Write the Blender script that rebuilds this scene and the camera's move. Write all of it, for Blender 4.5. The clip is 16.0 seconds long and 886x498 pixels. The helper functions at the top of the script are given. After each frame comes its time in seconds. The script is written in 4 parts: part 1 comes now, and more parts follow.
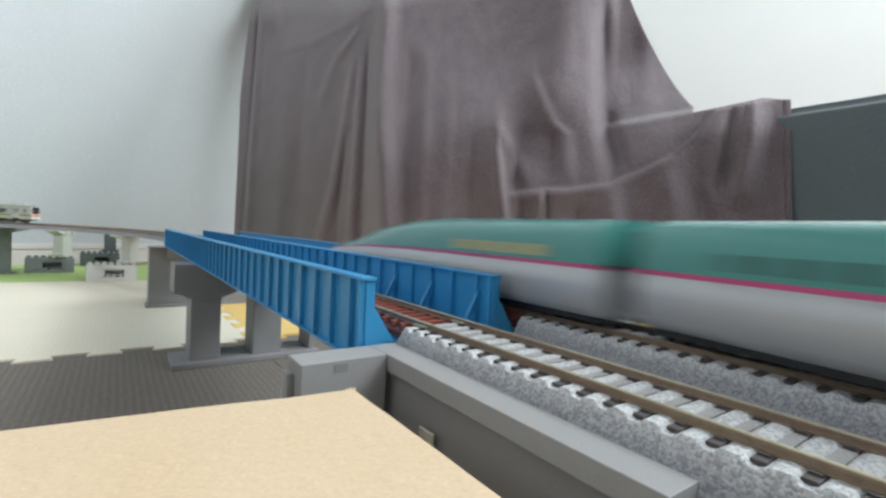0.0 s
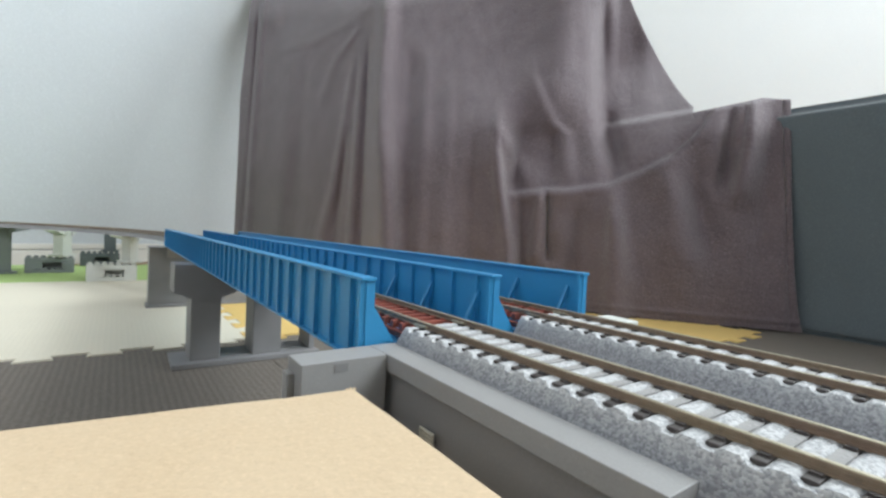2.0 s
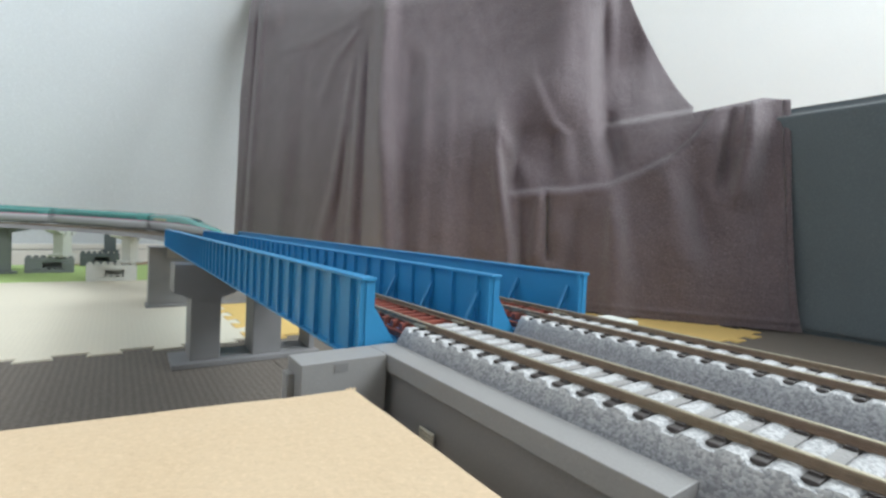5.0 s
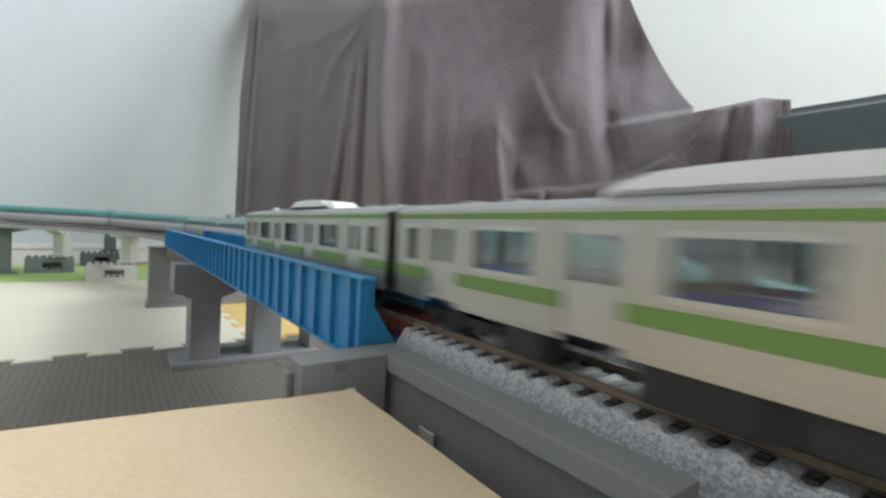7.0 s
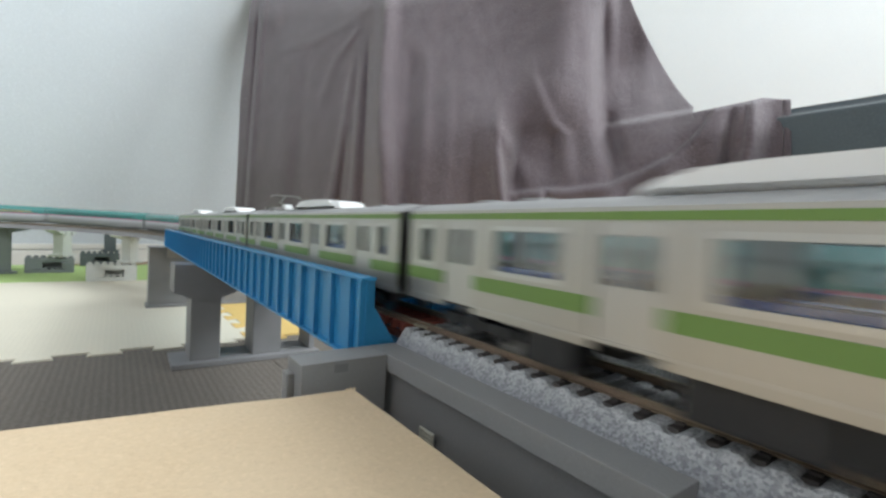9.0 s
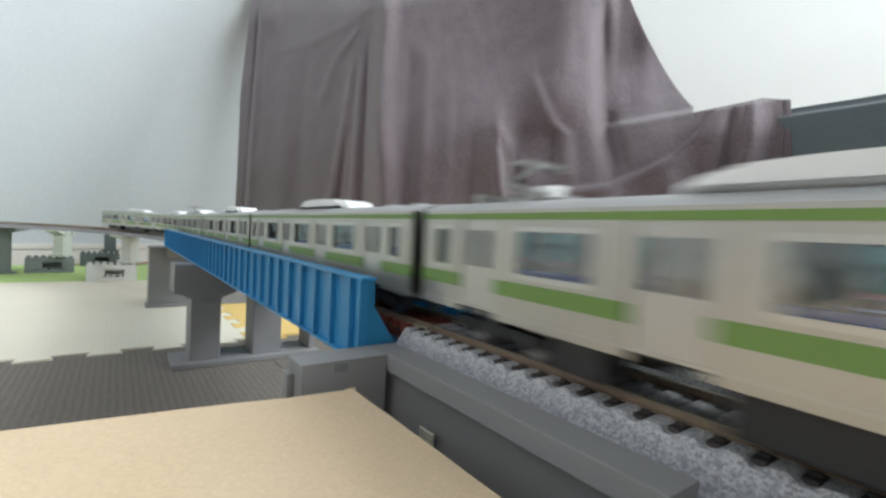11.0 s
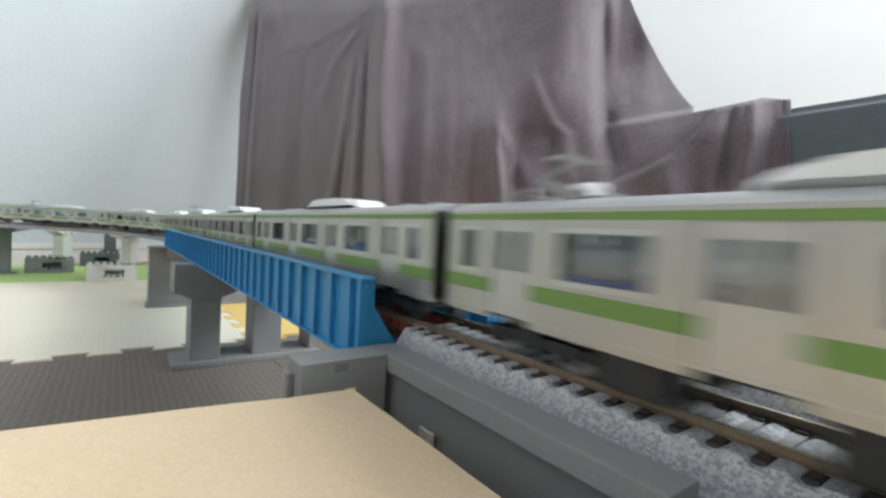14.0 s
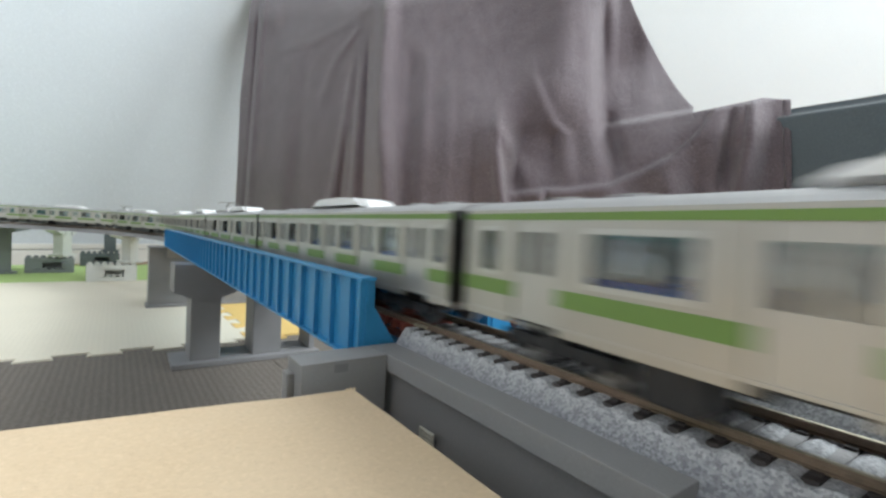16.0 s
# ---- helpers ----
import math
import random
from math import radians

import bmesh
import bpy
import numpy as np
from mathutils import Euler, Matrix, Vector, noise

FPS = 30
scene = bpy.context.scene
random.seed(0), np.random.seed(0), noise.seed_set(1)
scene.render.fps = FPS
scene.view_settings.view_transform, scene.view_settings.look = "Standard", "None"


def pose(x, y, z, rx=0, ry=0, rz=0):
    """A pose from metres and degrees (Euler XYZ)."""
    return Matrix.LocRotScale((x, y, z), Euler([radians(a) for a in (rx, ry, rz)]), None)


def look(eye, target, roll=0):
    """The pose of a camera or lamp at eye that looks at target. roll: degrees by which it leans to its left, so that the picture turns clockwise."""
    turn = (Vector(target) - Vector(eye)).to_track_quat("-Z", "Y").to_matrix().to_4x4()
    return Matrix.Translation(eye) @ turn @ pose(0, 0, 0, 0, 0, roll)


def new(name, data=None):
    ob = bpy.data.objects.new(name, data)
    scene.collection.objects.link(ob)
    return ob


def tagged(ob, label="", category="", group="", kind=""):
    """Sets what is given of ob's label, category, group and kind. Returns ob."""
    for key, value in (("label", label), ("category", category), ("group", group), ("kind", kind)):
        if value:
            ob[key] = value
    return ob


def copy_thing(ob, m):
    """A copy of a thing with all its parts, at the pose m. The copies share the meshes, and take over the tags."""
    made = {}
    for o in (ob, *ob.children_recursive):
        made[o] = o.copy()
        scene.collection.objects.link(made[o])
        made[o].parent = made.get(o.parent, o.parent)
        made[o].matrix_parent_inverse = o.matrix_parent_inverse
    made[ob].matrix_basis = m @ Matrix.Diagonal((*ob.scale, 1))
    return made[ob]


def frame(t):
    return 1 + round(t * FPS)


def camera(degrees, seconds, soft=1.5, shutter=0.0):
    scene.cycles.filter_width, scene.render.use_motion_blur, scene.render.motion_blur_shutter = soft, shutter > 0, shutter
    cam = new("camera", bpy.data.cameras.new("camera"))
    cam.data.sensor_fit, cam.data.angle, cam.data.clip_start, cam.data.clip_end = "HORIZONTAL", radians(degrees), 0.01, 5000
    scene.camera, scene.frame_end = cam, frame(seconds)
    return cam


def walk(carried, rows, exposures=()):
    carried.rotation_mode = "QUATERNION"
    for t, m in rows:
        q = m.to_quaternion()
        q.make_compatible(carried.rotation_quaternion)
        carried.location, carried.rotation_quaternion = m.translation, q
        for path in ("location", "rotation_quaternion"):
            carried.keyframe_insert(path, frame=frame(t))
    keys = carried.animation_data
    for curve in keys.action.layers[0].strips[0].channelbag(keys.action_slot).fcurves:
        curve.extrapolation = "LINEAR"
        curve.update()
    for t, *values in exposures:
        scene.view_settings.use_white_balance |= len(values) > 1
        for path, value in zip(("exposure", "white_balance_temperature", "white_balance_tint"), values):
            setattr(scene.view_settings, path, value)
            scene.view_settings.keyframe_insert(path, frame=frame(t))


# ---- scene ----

# ------------------------------------------------------------------ camera
RAIL = 0.068            # top of the rails above the floor mats
EYE = (-0.0565, -0.0664, 0.0865)
cam = camera(88.13, 16.0, soft=2.6, shutter=1.0)
AIM = (EYE[0] + math.sin(radians(35.62)) * math.cos(radians(2.10)),
       EYE[1] + math.cos(radians(35.62)) * math.cos(radians(2.10)),
       EYE[2] - math.sin(radians(2.10)))
STAND = look(EYE, AIM, 2.74)
walk(cam, [(0.0, STAND), (16.0, STAND)], exposures=[(0.0, 0.18), (4.2, 0.18), (6.6, 0.10), (8.5, 0.17), (11.5, 0.23), (16.0, 0.26)])

# ------------------------------------------------------------------ light
world = bpy.data.worlds.new("daylight")
scene.world = world
world.use_nodes = True
wn = world.node_tree
sky = wn.nodes.new("ShaderNodeTexSky")
sky.sky_type, sky.sun_disc = "NISHITA", False
sky.sun_elevation, sky.sun_rotation = radians(38), radians(250)
wn.links.new(sky.outputs[0], wn.nodes["Background"].inputs[0])
wn.nodes["Background"].inputs[1].default_value = 0.12

# room frame: the long wall runs along WALL_U, the room lies towards WALL_N
CORNER = Vector((-0.22, 1.05, 0))
WALL_U = Vector((0.916, 0.401, 0)).normalized()
WALL_N = Vector((0.401, -0.916, 0)).normalized()
U0, U1, V1, CEIL = -1.5, 1.5, 2.9, 2.4


def room(u, v, z):
    return CORNER + WALL_U * u + WALL_N * v + Vector((0, 0, z))


def area_light(name, at, to, w, h, watts, colour):
    d = bpy.data.lights.new(name, "AREA")
    d.shape, d.size, d.size_y, d.energy, d.color = "RECTANGLE", w, h, watts, colour
    ob = new(name, d)
    ob.matrix_world = look(at, to)
    return ob


area_light("window_light_east", room(U1 - 0.03, 2.2, 1.70), room(0.10, 0.75, 0.1), 1.1, 1.1, 68, (0.88, 0.965, 1.0))
# fill added behind the camera for the faces turned towards it
area_light("fill_light_south", room(0.35, V1 - 0.03, 1.62), room(0.10, 0.6, 0.1), 1.3, 1.2, 38, (0.88, 0.965, 1.0))
# weak fill added for the faces turned away from the east window
area_light("fill_light_west", room(U0 + 0.03, 0.55, 1.35), room(0, 0.45, 0.4), 0.8, 1.2, 2.2, (0.87, 0.965, 1.0))


# ------------------------------------------------------------------ materials


def material(name, colour, rough=0.6, metal=0.0, grain=0.0, grain_scale=400.0, stain=0.0, stain_scale=20.0, bump=0.0,
             bump_scale=600.0, vary=0.0, sheen=0.0, coat=0.0, second=None):
    m = bpy.data.materials.new(name)
    m.use_nodes = True
    nt = m.node_tree
    N, L = nt.nodes, nt.links
    b = N["Principled BSDF"]
    b.inputs["Roughness"].default_value = rough
    b.inputs["Metallic"].default_value = metal
    b.inputs["Sheen Weight"].default_value = sheen
    b.inputs["Coat Weight"].default_value = coat
    co = N.new("ShaderNodeTexCoord")

    def noise_tex(scale, detail=4):
        n = N.new("ShaderNodeTexNoise")
        n.inputs["Scale"].default_value, n.inputs["Detail"].default_value = scale, detail
        L.new(co.outputs["Object"], n.inputs["Vector"])
        return n

    base = N.new("ShaderNodeRGB")
    base.outputs[0].default_value = (*colour, 1)
    out = base.outputs[0]

    def mix(a, bcol, fac_socket, blend="MIX"):
        x = N.new("ShaderNodeMix")
        x.data_type, x.blend_type = "RGBA", blend
        L.new(fac_socket, x.inputs[0])
        L.new(a, x.inputs[6])
        if hasattr(bcol, "is_output"):
            L.new(bcol, x.inputs[7])
        else:
            x.inputs[7].default_value = (*bcol, 1)
        return x.outputs[2]

    def ramp(src, lo, hi, top):
        r = N.new("ShaderNodeMapRange")
        r.inputs[1].default_value, r.inputs[2].default_value = lo, hi
        r.inputs[4].default_value = top
        L.new(src, r.inputs[0])
        return r.outputs[0]

    if stain:
        out = mix(out, second or tuple(c * 0.55 for c in colour), ramp(noise_tex(stain_scale, 5).outputs[0], 0.42, 0.72, stain))
    if grain:
        out = mix(out, tuple(min(1, c * 1.5 + 0.03) for c in colour), ramp(noise_tex(grain_scale, 2).outputs[0], 0.5, 0.72, grain))
        out = mix(out, tuple(c * 0.45 for c in colour), ramp(noise_tex(grain_scale * 1.37, 2).outputs[0], 0.52, 0.75, grain))
    if vary:
        info = N.new("ShaderNodeObjectInfo")
        out = mix(out, tuple(c * 0.5 for c in colour), ramp(info.outputs["Random"], 0, 1, vary))
    L.new(out, b.inputs["Base Color"])
    if bump:
        bp = N.new("ShaderNodeBump")
        bp.inputs["Strength"].default_value, bp.inputs["Distance"].default_value = 1.0, bump
        L.new(noise_tex(bump_scale, 3).outputs[0], bp.inputs["Height"])
        L.new(bp.outputs[0], b.inputs["Normal"])
    return m


def glass(name, tint, clear):
    m = bpy.data.materials.new(name)
    m.use_nodes = True
    N, L = m.node_tree.nodes, m.node_tree.links
    N.remove(N["Principled BSDF"])
    t, g, x = N.new("ShaderNodeBsdfTransparent"), N.new("ShaderNodeBsdfGlossy"), N.new("ShaderNodeMixShader")
    t.inputs[0].default_value = (*tint, 1)
    g.inputs["Roughness"].default_value = 0.05
    x.inputs[0].default_value = 1 - clear
    L.new(t.outputs[0], x.inputs[1])
    L.new(g.outputs[0], x.inputs[2])
    L.new(x.outputs[0], N["Material Output"].inputs[0])
    return m


def glow(name, colour, strength):
    m = material(name, colour, 0.4)
    b = m.node_tree.nodes["Principled BSDF"]
    b.inputs["Emission Color"].default_value = (*colour, 1)
    b.inputs["Emission Strength"].default_value = strength
    return m


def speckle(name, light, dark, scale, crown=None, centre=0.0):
    """Ballast: small stones, each of its own grey; the brighter light on the crown is painted in."""
    m = material(name, light, 0.9, bump=0.0)
    N, L = m.node_tree.nodes, m.node_tree.links
    co = N.new("ShaderNodeTexCoord")
    v = N.new("ShaderNodeTexVoronoi")
    v.inputs["Scale"].default_value = scale
    L.new(co.outputs["Object"], v.inputs["Vector"])
    s = N.new("ShaderNodeSeparateColor")
    L.new(v.outputs["Color"], s.inputs[0])

    def greys(lo, hi):
        r = N.new("ShaderNodeValToRGB")
        r.color_ramp.elements[0].color, r.color_ramp.elements[1].color = (*lo, 1), (*hi, 1)
        r.color_ramp.elements[0].position, r.color_ramp.elements[1].position = 0.15, 0.75
        L.new(s.outputs[0], r.inputs[0])
        return r.outputs[0]

    out = greys(dark, light)
    # light on the flat top, painted as a paler band about the track centre
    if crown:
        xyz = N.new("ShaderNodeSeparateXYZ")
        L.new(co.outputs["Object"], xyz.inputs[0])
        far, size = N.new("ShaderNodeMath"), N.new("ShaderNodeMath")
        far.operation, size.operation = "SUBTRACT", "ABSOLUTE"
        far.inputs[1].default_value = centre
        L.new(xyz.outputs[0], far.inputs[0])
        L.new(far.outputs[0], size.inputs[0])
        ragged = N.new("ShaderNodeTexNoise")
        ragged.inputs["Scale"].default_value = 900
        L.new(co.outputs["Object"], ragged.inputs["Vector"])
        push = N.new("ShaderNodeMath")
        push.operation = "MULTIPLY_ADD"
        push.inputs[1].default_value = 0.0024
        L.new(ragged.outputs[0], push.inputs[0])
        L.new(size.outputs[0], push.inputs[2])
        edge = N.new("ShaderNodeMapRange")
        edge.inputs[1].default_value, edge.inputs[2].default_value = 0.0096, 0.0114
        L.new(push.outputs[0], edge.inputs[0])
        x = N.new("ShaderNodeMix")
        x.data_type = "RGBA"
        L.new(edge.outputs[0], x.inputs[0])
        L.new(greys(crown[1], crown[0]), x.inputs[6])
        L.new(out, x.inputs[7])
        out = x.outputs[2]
    L.new(out, N["Principled BSDF"].inputs["Base Color"])
    bp = N.new("ShaderNodeBump")
    bp.invert = True
    bp.inputs["Strength"].default_value, bp.inputs["Distance"].default_value = 0.6, 0.00015
    L.new(v.outputs["Distance"], bp.inputs["Height"])
    L.new(bp.outputs[0], N["Principled BSDF"].inputs["Normal"])
    return m


# wallpaper again, brightened in place of the light the east wall lacks
M_WALL_LIT = material("white wallpaper painted lit", (0.82, 0.83, 0.83), 0.8, grain=0.08, grain_scale=260, stain=0.08, stain_scale=2.0, bump=0.0003, bump_scale=420)
M_WALL = material("white wallpaper", (0.56, 0.585, 0.60), 0.85, grain=0.12, grain_scale=260, stain=0.12, stain_scale=2.5, bump=0.0004, bump_scale=420)
# unseen south wall and ceiling, kept dark to cut bounced light
M_BACKWALL = material("grey-beige unseen wall", (0.42, 0.40, 0.37), 0.85, grain=0.12, grain_scale=260, stain=0.12, stain_scale=2.5)
M_CEIL = material("white ceiling", (0.55, 0.55, 0.54), 0.9, grain=0.1, bump=0.0003)
M_TRIM = material("cream baseboard paint", (0.72, 0.70, 0.645), 0.5, stain=0.1)
M_FLOOR = material("wood floor", (0.35, 0.22, 0.12), 0.5, stain=0.4, stain_scale=6)
M_BEIGE = material("cream foam mat", (0.75, 0.69, 0.565), 0.8, grain=0.2, grain_scale=900, stain=0.12, stain_scale=8, bump=0.0003, bump_scale=900)
M_BROWN = material("grey-brown foam mat", (0.172, 0.146, 0.122), 0.75, grain=0.45, grain_scale=700, stain=0.2, stain_scale=12, bump=0.0008, bump_scale=620)


def weave(m, scale, depth):
    """Fine crossed ribs pressed into a foam surface."""
    N, L = m.node_tree.nodes, m.node_tree.links
    co = N.new("ShaderNodeTexCoord")
    b = N["Principled BSDF"]
    old = b.inputs["Base Color"].links[0].from_socket
    fac = None
    for axis in ("X", "Y"):
        w = N.new("ShaderNodeTexWave")
        w.bands_direction = axis
        w.inputs["Scale"].default_value, w.inputs["Distortion"].default_value = scale, 0.6
        L.new(co.outputs["Object"], w.inputs["Vector"])
        if fac is None:
            fac = w.outputs["Fac"]
        else:
            mul = N.new("ShaderNodeMath")
            mul.operation = "MULTIPLY"
            L.new(fac, mul.inputs[0])
            L.new(w.outputs["Fac"], mul.inputs[1])
            fac = mul.outputs[0]
    x = N.new("ShaderNodeMix")
    x.data_type, x.blend_type = "RGBA", "MULTIPLY"
    x.inputs[7].default_value = (depth, depth, depth, 1)
    L.new(fac, x.inputs[0])
    L.new(old, x.inputs[6])
    L.new(x.outputs[2], b.inputs["Base Color"])


weave(M_BROWN, 95, 0.60)
weave(M_BEIGE, 95, 0.95)
M_YELLOW = material("yellow foam mat", (0.72, 0.49, 0.17), 0.8, grain=0.2, grain_scale=900, stain=0.12, stain_scale=10, bump=0.0003, bump_scale=900)
M_GREEN = material("green foam mat", (0.43, 0.58, 0.21), 0.8, grain=0.2, grain_scale=900, stain=0.12, stain_scale=10, bump=0.0003, bump_scale=900)
M_FLEECE = material("taupe fleece", (0.146, 0.113, 0.124), 1.0, grain=0.45, grain_scale=480, stain=0.3, stain_scale=22, bump=0.0011, bump_scale=520, sheen=0.30)
M_PANEL = material("charcoal cloth", (0.112, 0.134, 0.146), 0.9, grain=0.3, grain_scale=800, stain=0.25, stain_scale=6, bump=0.0003, bump_scale=900, sheen=0.4)
M_KRAFT = material("kraft cardboard", (0.56, 0.425, 0.285), 0.75, grain=0.14, grain_scale=1500, stain=0.3, stain_scale=60, bump=0.00015, bump_scale=500, second=(0.49, 0.35, 0.21))
M_GREY = material("grey moulded plastic", (0.285, 0.278, 0.275), 0.5, grain=0.10, grain_scale=2500, stain=0.2, stain_scale=45, bump=0.00004, bump_scale=2500)
M_PIER = material("dark grey pier plastic", (0.225, 0.219, 0.222), 0.5, grain=0.10, grain_scale=2200, stain=0.22, stain_scale=60, bump=0.00004, bump_scale=2000)
M_LIGHT = material("light grey block plastic", (0.62, 0.63, 0.59), 0.45, grain=0.05, stain=0.15, stain_scale=50)
M_MID = material("slate grey block plastic", (0.205, 0.222, 0.228), 0.45, grain=0.05, stain=0.15, stain_scale=50)
M_BLACK = material("black block plastic", (0.088, 0.100, 0.108), 0.45, grain=0.05, stain=0.15, stain_scale=50)
M_BLUE = material("blue girder plastic", (0.028, 0.235, 0.470), 0.42, grain=0.10, grain_scale=1800, stain=0.28, stain_scale=70, bump=0.00003, bump_scale=1500, second=(0.03, 0.24, 0.52))
M_RED = material("brick red tie plastic", (0.30, 0.075, 0.05), 0.6, grain=0.2, vary=0.35)
M_RAIL = material("tarnished nickel rail", (0.46, 0.41, 0.30), 0.36, metal=0.6, grain=0.25, grain_scale=900, stain=0.9, stain_scale=36, second=(0.20, 0.13, 0.095))
M_RAILSIDE = material("rust-brown rail side", (0.230, 0.160, 0.115), 0.6, metal=0.2, grain=0.3, grain_scale=900, stain=0.6, stain_scale=60, second=(0.26, 0.21, 0.14))
M_TIE = material("dark brown tie plastic", (0.060, 0.050, 0.047), 0.65, grain=0.2, grain_scale=2000, vary=0.4)
M_TIEDUST = material("stone-dusted tie plastic", (0.30, 0.29, 0.285), 0.8, grain=0.35, grain_scale=1600, stain=0.4, stain_scale=300)
M_BALLAST = speckle("grey ballast", (0.35, 0.35, 0.365), (0.23, 0.23, 0.245), 3600)
# one stone colour, split into a painted-lit crown and a shaded shoulder
M_BALLASTS = [speckle("ballast with crown painted lit", (0.34, 0.34, 0.355), (0.20, 0.20, 0.215), 3300, ((0.56, 0.56, 0.565), (0.34, 0.34, 0.35)), x) for x in (0.0, 0.033)]
M_SILVER = material("silver car body", (0.50, 0.48, 0.44), 0.36, metal=0.8, grain=0.06, grain_scale=1500, stain=0.1, stain_scale=30)
M_DOOR = material("silver door", (0.53, 0.515, 0.485), 0.38, metal=0.75, stain=0.1)
M_FRAME = material("bright window frame metal", (0.57, 0.56, 0.53), 0.3, metal=0.8, stain=0.1)
M_LEAF = material("yellow green band", (0.155, 0.265, 0.065), 0.4, stain=0.12, stain_scale=40)
M_ROOF = material("grey car roof", (0.31, 0.305, 0.305), 0.5, stain=0.2, stain_scale=60)
M_UNIT = material("white cooler plastic", (0.84, 0.835, 0.83), 0.3, stain=0.08)
M_UNDER = material("black underframe plastic", (0.022, 0.022, 0.024), 0.5, grain=0.2, stain=0.2, stain_scale=120)
M_SEAT = material("blue seat plastic", (0.012, 0.055, 0.24), 0.5, stain=0.1)
M_GLASS = glass("smoked window", (0.90, 0.95, 0.96), 0.88)
M_DARKGLASS = material("dark cab glass", (0.012, 0.014, 0.018), 0.12)
M_TEAL = material("turquoise paint", (0.045, 0.225, 0.205), 0.25, grain=0.03, stain=0.1, stain_scale=25, coat=0.6)
M_PINK = material("pink stripe paint", (0.46, 0.06, 0.18), 0.3)
M_WHITE = material("pearl white paint", (0.42, 0.425, 0.44), 0.42, metal=0.3, stain=0.1, stain_scale=25, coat=0.4)
M_STEEL = material("steel wheel", (0.35, 0.34, 0.33), 0.35, metal=0.9, stain=0.2)
M_REDLAMP = glow("red tail lamp", (1.0, 0.05, 0.02), 3.0)
M_BULLETPANE = material("grey-green cabin window", (0.035, 0.11, 0.10), 0.2)
M_LITPANE = material("cream seats behind glass", (0.42, 0.36, 0.17), 0.3)
M_CREAM = material("cream speaker fabric", (0.55, 0.52, 0.45), 0.9, grain=0.5, grain_scale=900)

# ------------------------------------------------------------------ mesh helpers


def mesh_from(name, bm, mat, smooth=False):
    me = bpy.data.meshes.new(name)
    bmesh.ops.recalc_face_normals(bm, faces=bm.faces)
    bm.to_mesh(me)
    bm.free()
    me.materials.append(mat)
    if smooth:
        for p in me.polygons:
            p.use_smooth = True
    return me


def part(name, bm, mat, parent=None, label="", smooth=False):
    ob = new(name, mesh_from(name, bm, mat, smooth))
    if parent:
        ob.parent = parent
    return tagged(ob, label)


def shared(name, me, parent, at, turn=0.0):
    ob = new(name, me)
    ob.parent = parent
    ob.matrix_basis = Matrix.Translation(at) @ Matrix.Rotation(turn, 4, "Z")
    return ob


def box(bm, x0, x1, y0, y1, z0, z1, bevel=0.0):
    r = bmesh.ops.create_cube(bm, size=1)
    for v in r["verts"]:
        v.co = Vector(((x0 + x1) / 2 + v.co.x * (x1 - x0), (y0 + y1) / 2 + v.co.y * (y1 - y0), (z0 + z1) / 2 + v.co.z * (z1 - z0)))
    if bevel:
        edges = list({e for v in r["verts"] for e in v.link_edges})
        bmesh.ops.bevel(bm, geom=edges, offset=bevel, segments=2, affect="EDGES", profile=0.6)
    return r["verts"]


def boxes(*rows, bevel=0.0):
    bm = bmesh.new()
    for r in rows:
        box(bm, *r, bevel=bevel)
    return bm


def prism(bm, pts, axis, a, b):
    """A polygon of (p, q) pairs swept from a to b along the axis x, y or z."""
    def co(p, q, t):
        return {"x": (t, p, q), "y": (p, t, q), "z": (p, q, t)}[axis]
    lo = [bm.verts.new(co(p, q, a)) for p, q in pts]
    hi = [bm.verts.new(co(p, q, b)) for p, q in pts]
    bm.faces.new(lo)
    bm.faces.new(hi[::-1])
    n = len(pts)
    for i in range(n):
        bm.faces.new((lo[i], lo[(i + 1) % n], hi[(i + 1) % n], hi[i]))


def cylinder(bm, at, r, length, axis="z", seg=16):
    m = Matrix.Translation(at)
    if axis == "x":
        m = m @ Matrix.Rotation(radians(90), 4, "Y")
    if axis == "y":
        m = m @ Matrix.Rotation(radians(90), 4, "X")
    bmesh.ops.create_cone(bm, cap_ends=True, segments=seg, radius1=r, radius2=r, depth=length, matrix=m)


def bar(bm, a, b, w, h):
    """A straight bar of section w x h between two points."""
    a, b = Vector(a), Vector(b)
    d = b - a
    m = Matrix.Translation((a + b) / 2) @ d.to_track_quat("Z", "Y").to_matrix().to_4x4()
    r = bmesh.ops.create_cube(bm, size=1)
    for v in r["verts"]:
        v.co = m @ Vector((v.co.x * w, v.co.y * h, v.co.z * d.length))


def thing(name, label, category, group="", kind="", at=(0, 0, 0), turn=0.0):
    ob = new(name)
    ob.matrix_basis = Matrix.Translation(at) @ Matrix.Rotation(turn, 4, "Z")
    ob.empty_display_size = 0.02
    return tagged(ob, label, category, group, kind)


# ------------------------------------------------------------------ the loop of track
TURN_Y, BACK_Y, RADIUS, SPACING = 0.468, -0.05, 0.315, 0.033
STRAIGHT = TURN_Y - BACK_Y


def loop_length(off):
    return 2 * STRAIGHT + 2 * math.pi * (RADIUS + off)


def ease(x, a, b):
    t = min(1.0, max(0.0, (x - a) / (b - a)))
    return t * t * (3 - 2 * t)


def climb(s):
    """The line rises a few millimetres beyond the bridge and comes down again on the far straight."""
    return 0.0042 * ease(s, 0.46, 0.86) * (1 - ease(s, 1.70, 2.40))


